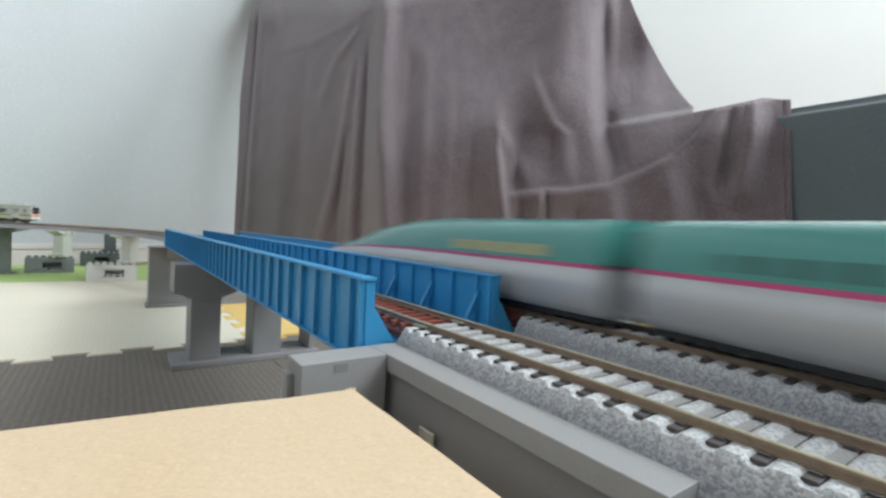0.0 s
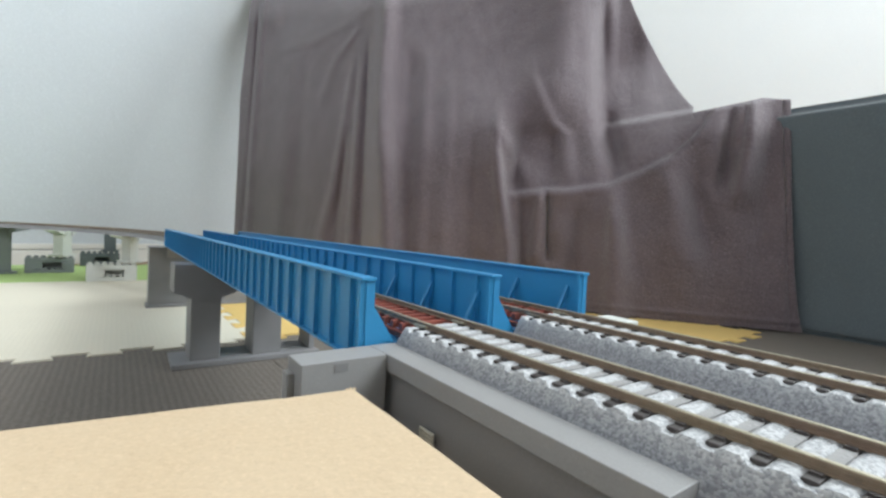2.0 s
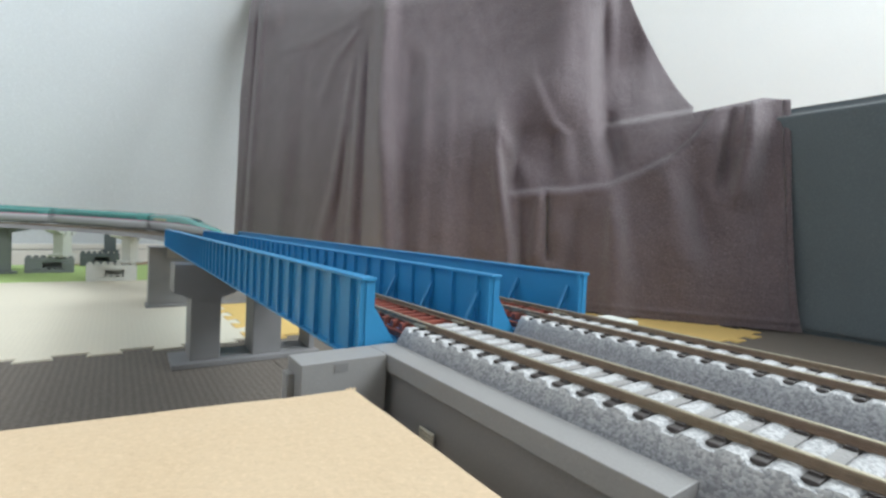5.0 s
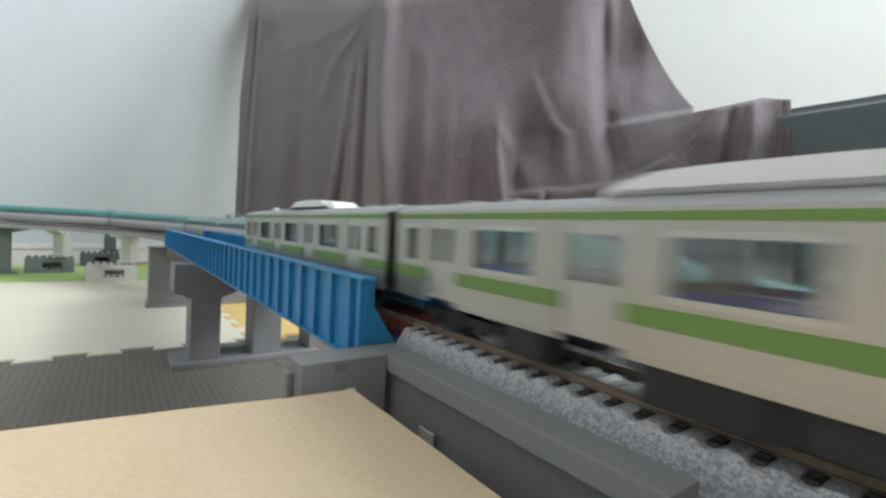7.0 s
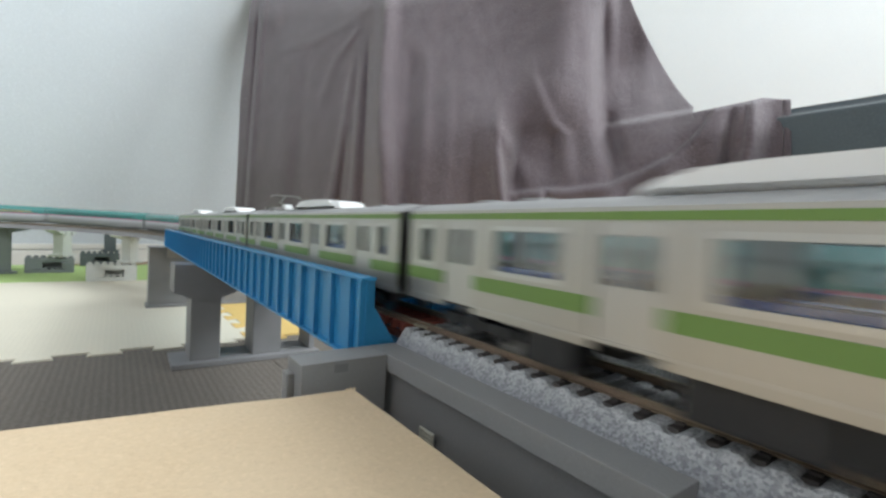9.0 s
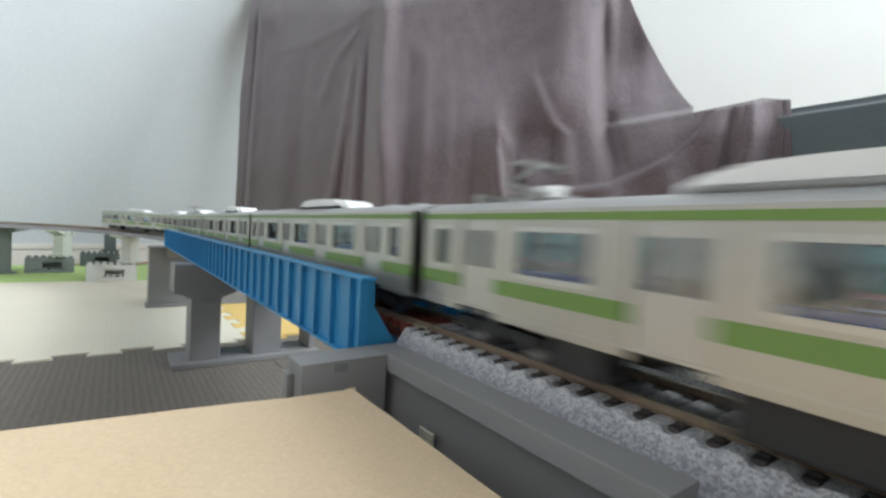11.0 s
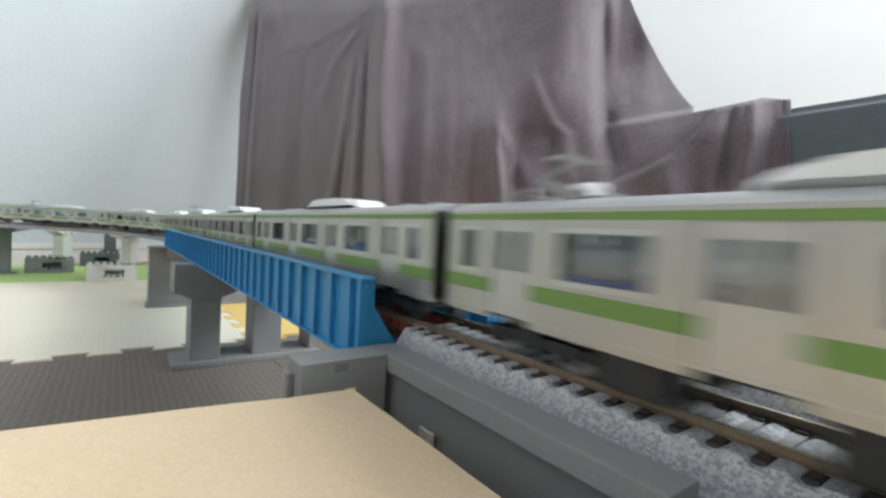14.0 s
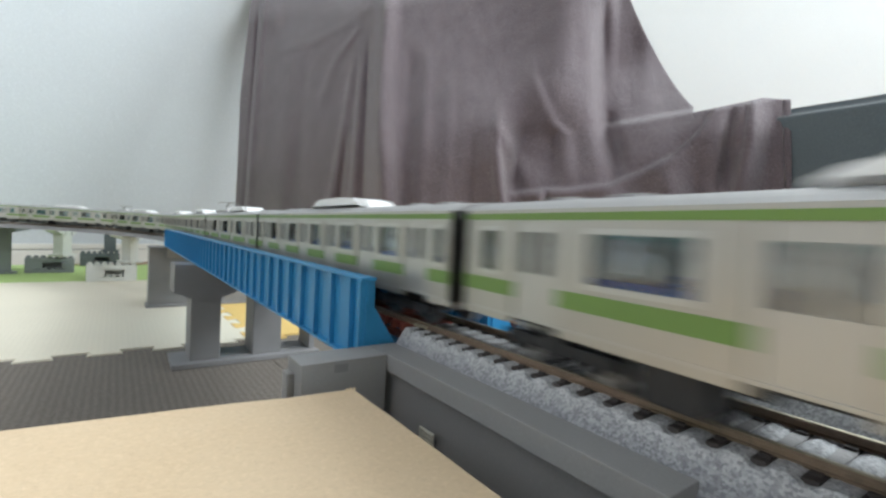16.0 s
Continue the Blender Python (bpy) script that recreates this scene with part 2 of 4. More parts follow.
def on_loop(s, off):
    """Place and heading (unit tangent) at s metres along the loop; s = y on the straight beside the camera."""
    r = RADIUS + off
    s = (s - BACK_Y) % loop_length(off) + BACK_Y
    z = climb(s)
    if s <= TURN_Y:
        return Vector((off, s, z)), Vector((0, 1, 0))
    s -= TURN_Y
    if s <= math.pi * r:
        a = s / r
        return Vector((-RADIUS + r * math.cos(a), TURN_Y + r * math.sin(a), z)), Vector((-math.sin(a), math.cos(a), 0))
    s -= math.pi * r
    if s <= STRAIGHT:
        return Vector((-2 * RADIUS - off, TURN_Y - s, z)), Vector((0, -1, 0))
    a = (s - STRAIGHT) / r + math.pi
    return Vector((-RADIUS + r * math.cos(a), BACK_Y + r * math.sin(a), z)), Vector((-math.sin(a), math.cos(a), 0))


def sweep(bm, profile, off, s0, s1, step, closed=True):
    """Sweep a profile of (right, up) pairs along the loop."""
    n = max(1, math.ceil((s1 - s0) / step))
    rings = []
    for i in range(n + 1):
        p, t = on_loop(s0 + (s1 - s0) * i / n, off)
        side = Vector((t.y, -t.x, 0))
        rings.append([bm.verts.new(p + side * a + Vector((0, 0, b))) for a, b in profile])
    k = len(profile)
    for i in range(n):
        for j in range(k if closed else k - 1):
            bm.faces.new((rings[i][j], rings[i][(j + 1) % k], rings[i + 1][(j + 1) % k], rings[i + 1][j]))
    if closed:
        bm.faces.new(rings[0])
        bm.faces.new(rings[-1][::-1])


# ------------------------------------------------------------------ room


def wall_box(name, u0, u1, v0, v1, z0, z1, mat, kind="structure", category="wall", label="", bevel=0.0, parent=None):
    bm = boxes((u0, u1, v0, v1, z0, z1), bevel=bevel)
    frame_m = Matrix(((WALL_U.x, WALL_N.x, 0, CORNER.x), (WALL_U.y, WALL_N.y, 0, CORNER.y), (0, 0, 1, 0), (0, 0, 0, 1)))
    bm.transform(frame_m)
    ob = part(name, bm, mat, parent)
    if not parent:
        tagged(ob, label, category, "", kind)
    return ob


def build_room():
    wall_box("wall_north", U0 - 0.1, U1 + 0.1, -0.1, 0, -0.02, CEIL, M_WALL, label="plain pale grey-white papered wall behind the layout")
    ea = thing("wall_east", "white papered side wall with a high window, its brightness painted in", "wall", "", "structure")
    for a in ((U1, U1 + 0.1, 0.0, V1, -0.02, 1.13), (U1, U1 + 0.1, 0.0, V1, 2.27, CEIL), (U1, U1 + 0.1, 0.0, 1.63, 1.13, 2.27), (U1, U1 + 0.1, 2.77, V1, 1.13, 2.27)):
        wall_box("wall_piece", *a, M_WALL_LIT, parent=ea)
    # unseen walls with openings for the added fills: sill, lintel and jambs
    so = thing("wall_south", "unseen grey-beige wall with a wide opening for the added fill", "wall", "", "structure")
    for a in ((U0 - 0.1, U1 + 0.1, V1, V1 + 0.1, -0.02, 1.0), (U0 - 0.1, U1 + 0.1, V1, V1 + 0.1, 2.25, CEIL),
              (U0 - 0.1, -0.32, V1, V1 + 0.1, 1.0, 2.25), (1.02, U1 + 0.1, V1, V1 + 0.1, 1.0, 2.25)):
        wall_box("wall_piece", *a, M_BACKWALL, parent=so)
    we = thing("wall_west", "unseen pale papered wall with an opening for the added fill", "wall", "", "structure")
    for a in ((U0 - 0.1, U0, 0, V1, -0.02, 0.7), (U0 - 0.1, U0, 0, V1, 2.0, CEIL), (U0 - 0.1, U0, 0, 0.15, 0.7, 2.0), (U0 - 0.1, U0, 1.1, V1, 0.7, 2.0)):
        wall_box("wall_piece", *a, M_WALL, parent=we)
    wall_box("ceiling", U0 - 0.1, U1 + 0.1, -0.1, V1 + 0.1, CEIL, CEIL + 0.1, M_CEIL, category="ceiling", label="plain white ceiling")
    wall_box("floor", U0 - 0.1, U1 + 0.1, -0.1, V1 + 0.1, -0.05, -0.0105, M_FLOOR, category="floor", label="brown wooden floor under the foam mats")
    b = thing("baseboard", "white painted wooden baseboard along the wall", "baseboard", "", "structure")
    wall_box("board", U0, U1 - 0.012, 0.002, 0.012, -0.0105, 0.0175, M_TRIM, bevel=0.0015, parent=b)
    wall_box("cap_strip", U0, U1 - 0.012, 0.002, 0.010, 0.0190, 0.0295, M_TRIM, bevel=0.0015, parent=b)


def toothed(a0, a1, pitch, depth, phase=0.0):
    """Dovetail teeth along a line: (position, offset) pairs."""
    pts = []
    n = int(round((a1 - a0) / pitch))
    p = (a1 - a0) / n
    for i in range(n):
        s = a0 + i * p
        pts += [(s + p * 0.08, 0), (s + p * 0.02, depth), (s + p * 0.56, depth), (s + p * 0.50, 0)]
    return pts


def mat_tile(label, mat, x0, x1, y0, y1, far=None, near=None, left=None, right=None, z=0.0):
    """A foam tile with teeth (depth of each toothed edge) cut like a jigsaw."""
    P = 0.0345
    pts = []
    pts += [(a, y0 - d) for a, d in toothed(x0, x1, P, near)] if near else [(x0, y0), (x1, y0)]
    pts += [(x1 + d, a) for a, d in toothed(y0, y1, P, right)] if right else [(x1, y0), (x1, y1)]
    pts += [(a, y1 + d) for a, d in toothed(x0, x1, P, far)][::-1] if far else [(x1, y1), (x0, y1)]
    pts += [(x0 - d, a) for a, d in toothed(y0, y1, P, left)][::-1] if left else [(x0, y1), (x0, y0)]
    clean = []
    for p in pts:
        if not clean or (abs(p[0] - clean[-1][0]) + abs(p[1] - clean[-1][1])) > 1e-6:
            clean.append(p)
    bm = bmesh.new()
    prism(bm, clean, "z", z - 0.010, z)
    ob = part("floor_mat", bm, mat)
    return tagged(ob, label, "floor mat", "foam floor mats")


def build_mats():
    T = 0.0085
    # the dark tile in front lies a hair lower, so its neighbours' teeth lie over it
    mat_tile("grey-brown textured foam floor mat with jigsaw edges", M_BROWN, -0.62, 0.027, -0.9, 0.295, z=-0.0010)
    mat_tile("grey-brown foam floor mat under the bridge", M_BROWN, 0.0275, 0.90, -0.9, 0.295, z=-0.0010)
    mat_tile("cream foam floor mat with jigsaw teeth", M_BEIGE, -0.62, 0.0325, 0.2955, 0.690, near=T, z=0.0)
    mat_tile("yellow foam floor mat with jigsaw teeth", M_YELLOW, 0.0325, 0.42, 0.2955, 0.690, near=T, left=0.008, z=0.0004)
    mat_tile("green foam floor mat beside the wall", M_GREEN, -0.62, 0.42, 0.6905, 0.94, near=0.0, z=0.0002)
    mat_tile("yellow foam floor mat beside the blanket", M_YELLOW, 0.19, 0.472, 0.119, 0.2945, near=T, right=T, z=0.0002)


# ------------------------------------------------------------------ track
BED = RAIL - 0.0085
TIE_TOP = RAIL - 0.0012
APPROACH = (-0.10, 0.0125)
BRIDGE = (0.0135, 0.449)
TIE = 0.0040


def rail_profile(c):
    z = RAIL
    half = ((0.00055, TIE_TOP), (0.00055, TIE_TOP + 0.0002), (0.0002, TIE_TOP + 0.0003), (0.0002, z - 0.0005), (0.00036, z - 0.0004), (0.00036, z - 0.0001), (0.00026, z))
    return [(c + a, b) for a, b in half] + [(c - a, b) for a, b in half[::-1]]


def tie_mesh(name, mat, half, rise=0.0013, middle=None):
    """A tie with raised chairs; its middle may be dusted with stone."""
    bm = bmesh.new()
    box(bm, -half, -0.0031, -0.0007, 0.0007, -rise, 0, bevel=0.00015)
    box(bm, 0.0031, half, -0.0007, 0.0007, -rise, 0, bevel=0.00015)
    for c in (-0.0049, 0.0049):
        for d in (-0.0012, 0.0012):
            box(bm, c + d - 0.0003, c + d + 0.0003, -0.0005, 0.0005, -0.0002, 0.00025)
    k = len(bm.faces)
    box(bm, -0.00312, 0.00312, -0.0007, 0.0007, -rise, -0.00003)
    me = mesh_from(name, bm, mat)
    me.materials.append(middle or mat)
    for p in me.polygons[k:]:
        p.material_index = 1
    return me


def ballast_near(bm, off, s0, s1):
    """Uneven shoulder and crown of the ballast close to the camera."""
    prof = []
    for a in np.linspace(-0.0125, 0.0125, 56):
        d = abs(a)
        z = TIE_TOP - 0.00045 if d < 0.0087 else TIE_TOP - 0.00045 - (d - 0.0087) * 1.55
        prof.append((float(a), z))
    n = int((s1 - s0) / 0.00045)
    rows = []
    for i in range(n + 1):
        y = s0 + (s1 - s0) * i / n
        p, t = on_loop(y, off)
        side = Vector((t.y, -t.x, 0))
        row = []
        for a, z in prof:
            k = noise.noise(Vector((off * 7 + a * 1500, y * 1500, 3.0))) * 0.00012 + noise.noise(Vector((a * 420, y * 420, off * 90))) * 0.00012
            heap = min(1.0, 1.5 * (0.5 - 0.5 * math.cos((y - s0 - 0.002) / TIE * 2 * math.pi))) if abs(a) < 0.0086 else 0.55
            row.append(bm.verts.new(p + side * a + Vector((0, 0, z - 0.0001 + 0.00062 * heap + k))))
        rows.append(row)
    for i in range(n):
        for j in range(len(prof) - 1):
            bm.faces.new((rows[i][j], rows[i][j + 1], rows[i + 1][j + 1], rows[i + 1][j]))


def build_track(off, label):
    tr = thing("railway_track", label, "railway track", "model railway tracks")
    near0, near1 = APPROACH
    # bed near the camera: a plain moulded body under an uneven skin of stones
    bm = bmesh.new()
    sweep(bm, [(-0.0125, BED), (0.0125, BED), (0.0122, BED + 0.0008), (0.0080, TIE_TOP - 0.0018), (-0.0080, TIE_TOP - 0.0018), (-0.0122, BED + 0.0008)], off, near0, near1, 0.01)
    part("track_bed", bm, M_BALLAST, tr, "moulded grey bed")
    bm = bmesh.new()
    ballast_near(bm, off, near0, near1)
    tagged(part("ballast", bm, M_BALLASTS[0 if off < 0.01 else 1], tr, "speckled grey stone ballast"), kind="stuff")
    # the rest of the loop
    end = near0 + loop_length(off)
    prof = [(-0.0112, BED + 0.0022), (0.0112, BED + 0.0022), (0.0088, TIE_TOP - 0.0004), (-0.0088, TIE_TOP - 0.0004)]
    bm = bmesh.new()
    sweep(bm, prof, off, BRIDGE[1] + 0.001, end, 0.02)
    # shade on the sides of the bed is put into this darker grey
    part("far_bed", bm, M_PIER, tr, "ballast bed on the curve, the shade on its sides painted dark grey")
    for c in (-0.0049, 0.0049):
        bm = bmesh.new()
        sweep(bm, rail_profile(c), off, near0, near0 + loop_length(off) - 0.00015, 0.008)
        rail = part("rail", bm, M_RAIL, tr, "tarnished metal rail with rusty sides")
        rail.data.materials.append(M_RAILSIDE)
        for p in rail.data.polygons:
            p.material_index = 0 if p.normal.z > 0.3 and p.center.z > RAIL - 0.0003 else 1
    # ties: single pieces on the near straight and on the bridge, the rest joined
    dark = tie_mesh("tie", M_TIE, 0.0077, middle=M_TIEDUST)
    red = tie_mesh("bridge_tie", M_RED, 0.0072, 0.0016)
    y = near0 + 0.002
    while y < near1 - 0.001:
        p, t = on_loop(y, off)
        shared("tie", dark, tr, (p.x, p.y, TIE_TOP), math.atan2(t.y, t.x) - math.pi / 2)
        y += TIE
    y = BRIDGE[0] + 0.003
    while y < BRIDGE[1] - 0.002:
        shared("bridge_tie", red, tr, (off, y, TIE_TOP))
        y += TIE
    bm = bmesh.new()
    s = BRIDGE[1] + 0.004
    verts, faces = [], []
    while s < end - 0.002:
        p, t = on_loop(s, off)
        side = Vector((t.y, -t.x, 0))
        b = len(verts)
        for dz in (-0.0013, 0.0):
            for a, l in ((-1, -1), (1, -1), (1, 1), (-1, 1)):
                verts.append(p + side * (a * 0.0080) + t * (l * 0.0009) + Vector((0, 0, TIE_TOP + dz)))
        faces += [(b, b + 3, b + 2, b + 1), (b + 4, b + 5, b + 6, b + 7)] + [(b + i, b + (i + 1) % 4, b + 4 + (i + 1) % 4, b + 4 + i) for i in range(4)]
        s += TIE
    bm.free()
    me = bpy.data.meshes.new("tie_strip")
    me.from_pydata([tuple(v) for v in verts], [], faces)
    me.materials.append(M_TIE)
    ob = new("tie_strip", me)
    ob.parent = tr
    tagged(ob, "dark ties on the curve", kind="stuff")
    # rail joiners where two lengths of track meet
    for yj in (near1 - 0.001,):
        for c in (-0.0049, 0.0049):
            part("rail_joiner", boxes((off + c - 0.0009, off + c + 0.0009, yj - 0.0022, yj + 0.0022, TIE_TOP, TIE_TOP + 0.0006), bevel=0.0002), M_RAIL, tr, "metal rail joiner")
    return tr


# ------------------------------------------------------------------ bridge
G_LOW, G_TOP = RAIL - 0.0076, RAIL + 0.0091


def build_bridge():
    br = thing("girder_bridge", "blue plastic double-track plate girder bridge on grey piers", "bridge")
    y0, y1 = BRIDGE
    stiff_out = mesh_from("stiffener", boxes((-0.00055, 0.00055, -0.0004, 0.0004, G_LOW + 0.0006, G_TOP - 0.0007)), M_BLUE)
    bmb = bmesh.new()
    bar(bmb, (0.0002, 0, RAIL + 0.0048), (0.0049, 0, RAIL - 0.0042), 0.0009, 0.0012)
    brace = mesh_from("brace", bmb, M_BLUE)
    for i, x in enumerate((-0.0165, 0.0165, 0.0495)):
        g = part("girder", boxes((x - 0.0004, x + 0.0004, y0, y1, G_LOW + 0.0006, G_TOP - 0.0007)), M_BLUE, br, "blue ribbed girder web")
        part("top_flange", boxes((x - 0.0016, x + 0.0016, y0 - 0.0004, y1 + 0.0004, G_TOP - 0.0007, G_TOP), bevel=0.0002), M_BLUE, g)
        part("bottom_flange", boxes((x - 0.0016, x + 0.0016, y0 - 0.0004, y1 + 0.0004, G_LOW, G_LOW + 0.0006), bevel=0.0002), M_BLUE, g)
        y = y0 + 0.0056
        while y < y1 - 0.002:
            side = -0.00095 if i < 2 else 0.00095
            shared("stiffener", stiff_out, g, (x + side, y, 0))
            if i == 1:
                shared("stiffener", stiff_out, g, (x + 0.00095, y, 0))
            y += 0.0100
        for yy in (y0 + 0.0009, y1 - 0.0009):
            part("end_post", boxes((x - 0.0016, x + 0.0016, yy - 0.0006, yy + 0.0006, G_LOW + 0.0006, G_TOP - 0.0007)), M_BLUE, g)
        y = y0 + 0.0052
        while y < y1 - 0.002:
            if i < 2:
                shared("brace", brace, g, (x + 0.0002, y, 0))
            if i > 0:
                shared("brace", brace, g, (x - 0.0002, y, 0), math.pi)
            y += 0.0200
        if i < 2:
            for yy in (y0 + 0.0002, y1 - 0.0014):
                bm = bmesh.new()
                prism(bm, [(x + 0.0004, RAIL + 0.0050), (x + 0.0066, RAIL - 0.0046), (x + 0.0078, RAIL - 0.0050), (x + 0.0078, RAIL - 0.0058), (x + 0.0004, RAIL - 0.0058)], "y", yy, yy + 0.0009)
                part("end_gusset", bm, M_BLUE, g, "blue sloped end plate")
    for x in (0.0, SPACING):
        d = part("deck", boxes((x - 0.0155, x + 0.0155, y0 + 0.001, y1 - 0.001, RAIL - 0.0062, RAIL - 0.0050)), M_BLUE, br, "blue deck plate under the ties")
        for c in (-0.0049, 0.0049):
            part("stringer", boxes((x + c - 0.0008, x + c + 0.0008, y0 + 0.001, y1 - 0.001, RAIL - 0.0050, RAIL - 0.0038)), M_RED, d, "red stringer")
    return br


def build_bridge_piers():
    # two-column pier under the middle of the bridge
    p = thing("bridge_pier", "dark grey plastic two-column bridge pier on a flat foot", "pier", "bridge piers")
    y0, y1 = 0.240, 0.262
    part("foot", boxes((-0.0290, 0.0585, y0 - 0.006, y1 + 0.004, -0.001, 0.0022), bevel=0.0005), M_PIER, p)
    for a, b in ((-0.0192, -0.0028), (0.0163, 0.0342), (0.0530, 0.0570)):
        part("column", boxes((a, b, y0, y1, 0.0022, 0.046), bevel=0.0006), M_PIER, p)
    for lo, hi, a, b in ((-0.0283, 0.0066, -0.0200, -0.0018), (0.0068, 0.0425, 0.0140, 0.0343)):
        bm = bmesh.new()
        prism(bm, [(lo, 0.0602), (lo, 0.0437), (a, 0.0400), (b, 0.0400), (hi, 0.0437), (hi, 0.0602)], "y", y0 - 0.0008, y1 + 0.0008)
        part("cap", bm, M_PIER, p)
    # broad pier at the far end
    q = thing("bridge_pier", "grey plastic wall pier at the end of the bridge", "pier", "bridge piers")
    part("body", boxes((-0.0300, 0.0620, 0.4555, 0.4740, 0.0, 0.0590), bevel=0.0006), M_PIER, q)
    part("foot", boxes((-0.0318, 0.0638, 0.4525, 0.4770, 0.0, 0.0024), bevel=0.0005), M_PIER, q)
    part("cap", boxes((-0.0306, 0.0626, 0.4440, 0.4745, 0.0575, 0.0595), bevel=0.0004), M_PIER, q)
    bm = bmesh.new()
    prism(bm, [(0.4556, 0.0574), (0.4556, 0.048), (0.4450, 0.0574)], "x", -0.0155, 0.0485)
    part("bracket", bm, M_PIER, q)


def build_abutment():
    a = thing("bridge_abutment", "grey plastic abutment with a raised side beam beside the track", "abutment")
    part("body", boxes((-0.0112, 0.0470, -0.1100, 0.0128, 0.0, BED - 0.0002), bevel=0.0004), M_PIER, a)
    part("side_wall", boxes((-0.0146, -0.0114, -0.0460, 0.0120, 0.0, 0.0609), bevel=0.0004), M_PIER, a)
    part("side_beam", boxes((-0.0162, -0.0108, -0.0464, 0.0127, 0.0610, 0.0640), bevel=0.00012), M_GREY, a, "pale grey flat-topped beam")
    part("cross_beam", boxes((-0.0318, -0.0163, 0.0055, 0.0127, 0.0540, 0.0640), bevel=0.00015), M_GREY, a, "pale grey cross beam")
    part("clip", boxes((-0.0330, -0.03175, 0.0090, 0.0120, 0.0570, 0.0618), bevel=0.0003), M_GREY, a)
    part("cross_wall", boxes((-0.0306, -0.0154, 0.0075, 0.0120, 0.0, 0.0538), bevel=0.0004), M_PIER, a)
    # a thin darker plate painted as the shade of a shallow recess
    part("notch", boxes((-0.0262, -0.0238, 0.0054, 0.0058, 0.0620, 0.0634)), M_PIER, a)


def build_cardboard():
    b = thing("cardboard_box", "closed brown kraft cardboard box with slightly frayed edges", "cardboard box", at=(-0.0267, -0.0033, 0), turn=radians(-8.5))
    bm = boxes((-0.30, -0.0005, -0.24, -0.0005, -0.001, 0.0605), bevel=0.0006)
    part("body", bm, M_KRAFT, b)
    bm = bmesh.new()
    n = 90
    top = [(-0.30 + 0.30 * i / n, 0.0004 * noise.noise(Vector((i * 0.35, 0, 0))) + 0.0009 * max(0, noise.noise(Vector((i * 0.9, 5, 0))) - 0.35)) for i in range(n + 1)]
    # the lid's right edge follows the track, the far edge is turned a little
    k = math.tan(radians(8.5))
    right = [(-0.22 * j / 40 * k * -1.0 + 0.0003 * noise.noise(Vector((j * 0.7, 9, 0))), -0.22 * j / 40) for j in range(1, 41)]
    pts = [(x, y) for x, y in top] + right + [(-0.30, -0.22)]
    prism(bm, pts, "z", 0.0606, 0.0620)
    part("lid", bm, M_KRAFT, b, "flat brown cardboard lid")
    bm = bmesh.new()
    for i in range(3):
        bar(bm, (-0.0002 - i * 0.0005, -0.0002, 0.0614), (0.0003 - i * 0.0006, 0.0004 + 0.0002 * (i % 2), 0.0621), 0.0004, 0.0002)
    part("frayed_corner", bm, M_KRAFT, b)


# ------------------------------------------------------------------ blanket and bench
HEM = Vector((0.523, 0.097, 0))
ALONG = Vector((-0.611, 0.791, 0)).normalized()
AWAY = Vector((0.791, 0.611, 0)).normalized()


def soft(x, a, b):
    t = np.clip((x - a) / (b - a), 0.0, 1.0)
    return t * t * (3 - 2 * t)


def fold(a, z, path, left, right, depth, fade=0.03, sharp=2.0):
    """A hanging fold down a path of (along, height) points from top to foot; depth below zero: a ridge towards the room."""
    zs, at = [p[1] for p in path[::-1]], [p[0] for p in path[::-1]]
    x = a - np.interp(z, zs, at)
    wide = np.where(x > 0, left, right) * (1.25 - 0.5 * soft(z, zs[0], zs[-1]))
    ends = (1 - soft(z, zs[-1] - fade * 0.5, zs[-1] + fade)) * (soft(z, zs[0] - fade, zs[0] + fade * 0.5) if zs[0] > 0.002 else 1.0)
    return depth * np.exp(-np.abs(x / wide) ** sharp) * ends


def shelf(a, z, path, rise, depth, lip=0.0, lip_width=0.004, fade=0.02):
    """Cloth that turns back over an edge: everything above a path of (along, height) points lies deeper."""
    at, zs = [p[0] for p in path], [p[1] for p in path]
    k = z - np.interp(a, at, zs)
    ends = soft(a, at[0] - fade, at[0] + fade * 0.4) * (1 - soft(a, at[-1] - fade * 0.4, at[-1] + fade))
    return ends * (depth * soft(k, 0.0, rise) - lip * np.exp(-(k / lip_width) ** 2))


CREST = ((0.050, 0.236), (0.095, 0.2286), (0.107, 0.2046), (0.133, 0.177), (0.161, 0.1614), (0.196, 0.145), (0.246, 0.1376), (0.269, 0.1375), (0.306, 0.1325))
LEDGE = ((-0.01, 0.2400), (0.0665, 0.2368), (0.117, 0.2272), (0.200, 0.2140))
SHOULDER = ((0.497, 0.3790), (0.512, 0.3740), (0.540, 0.3580), (0.588, 0.3390), (0.640, 0.3300))


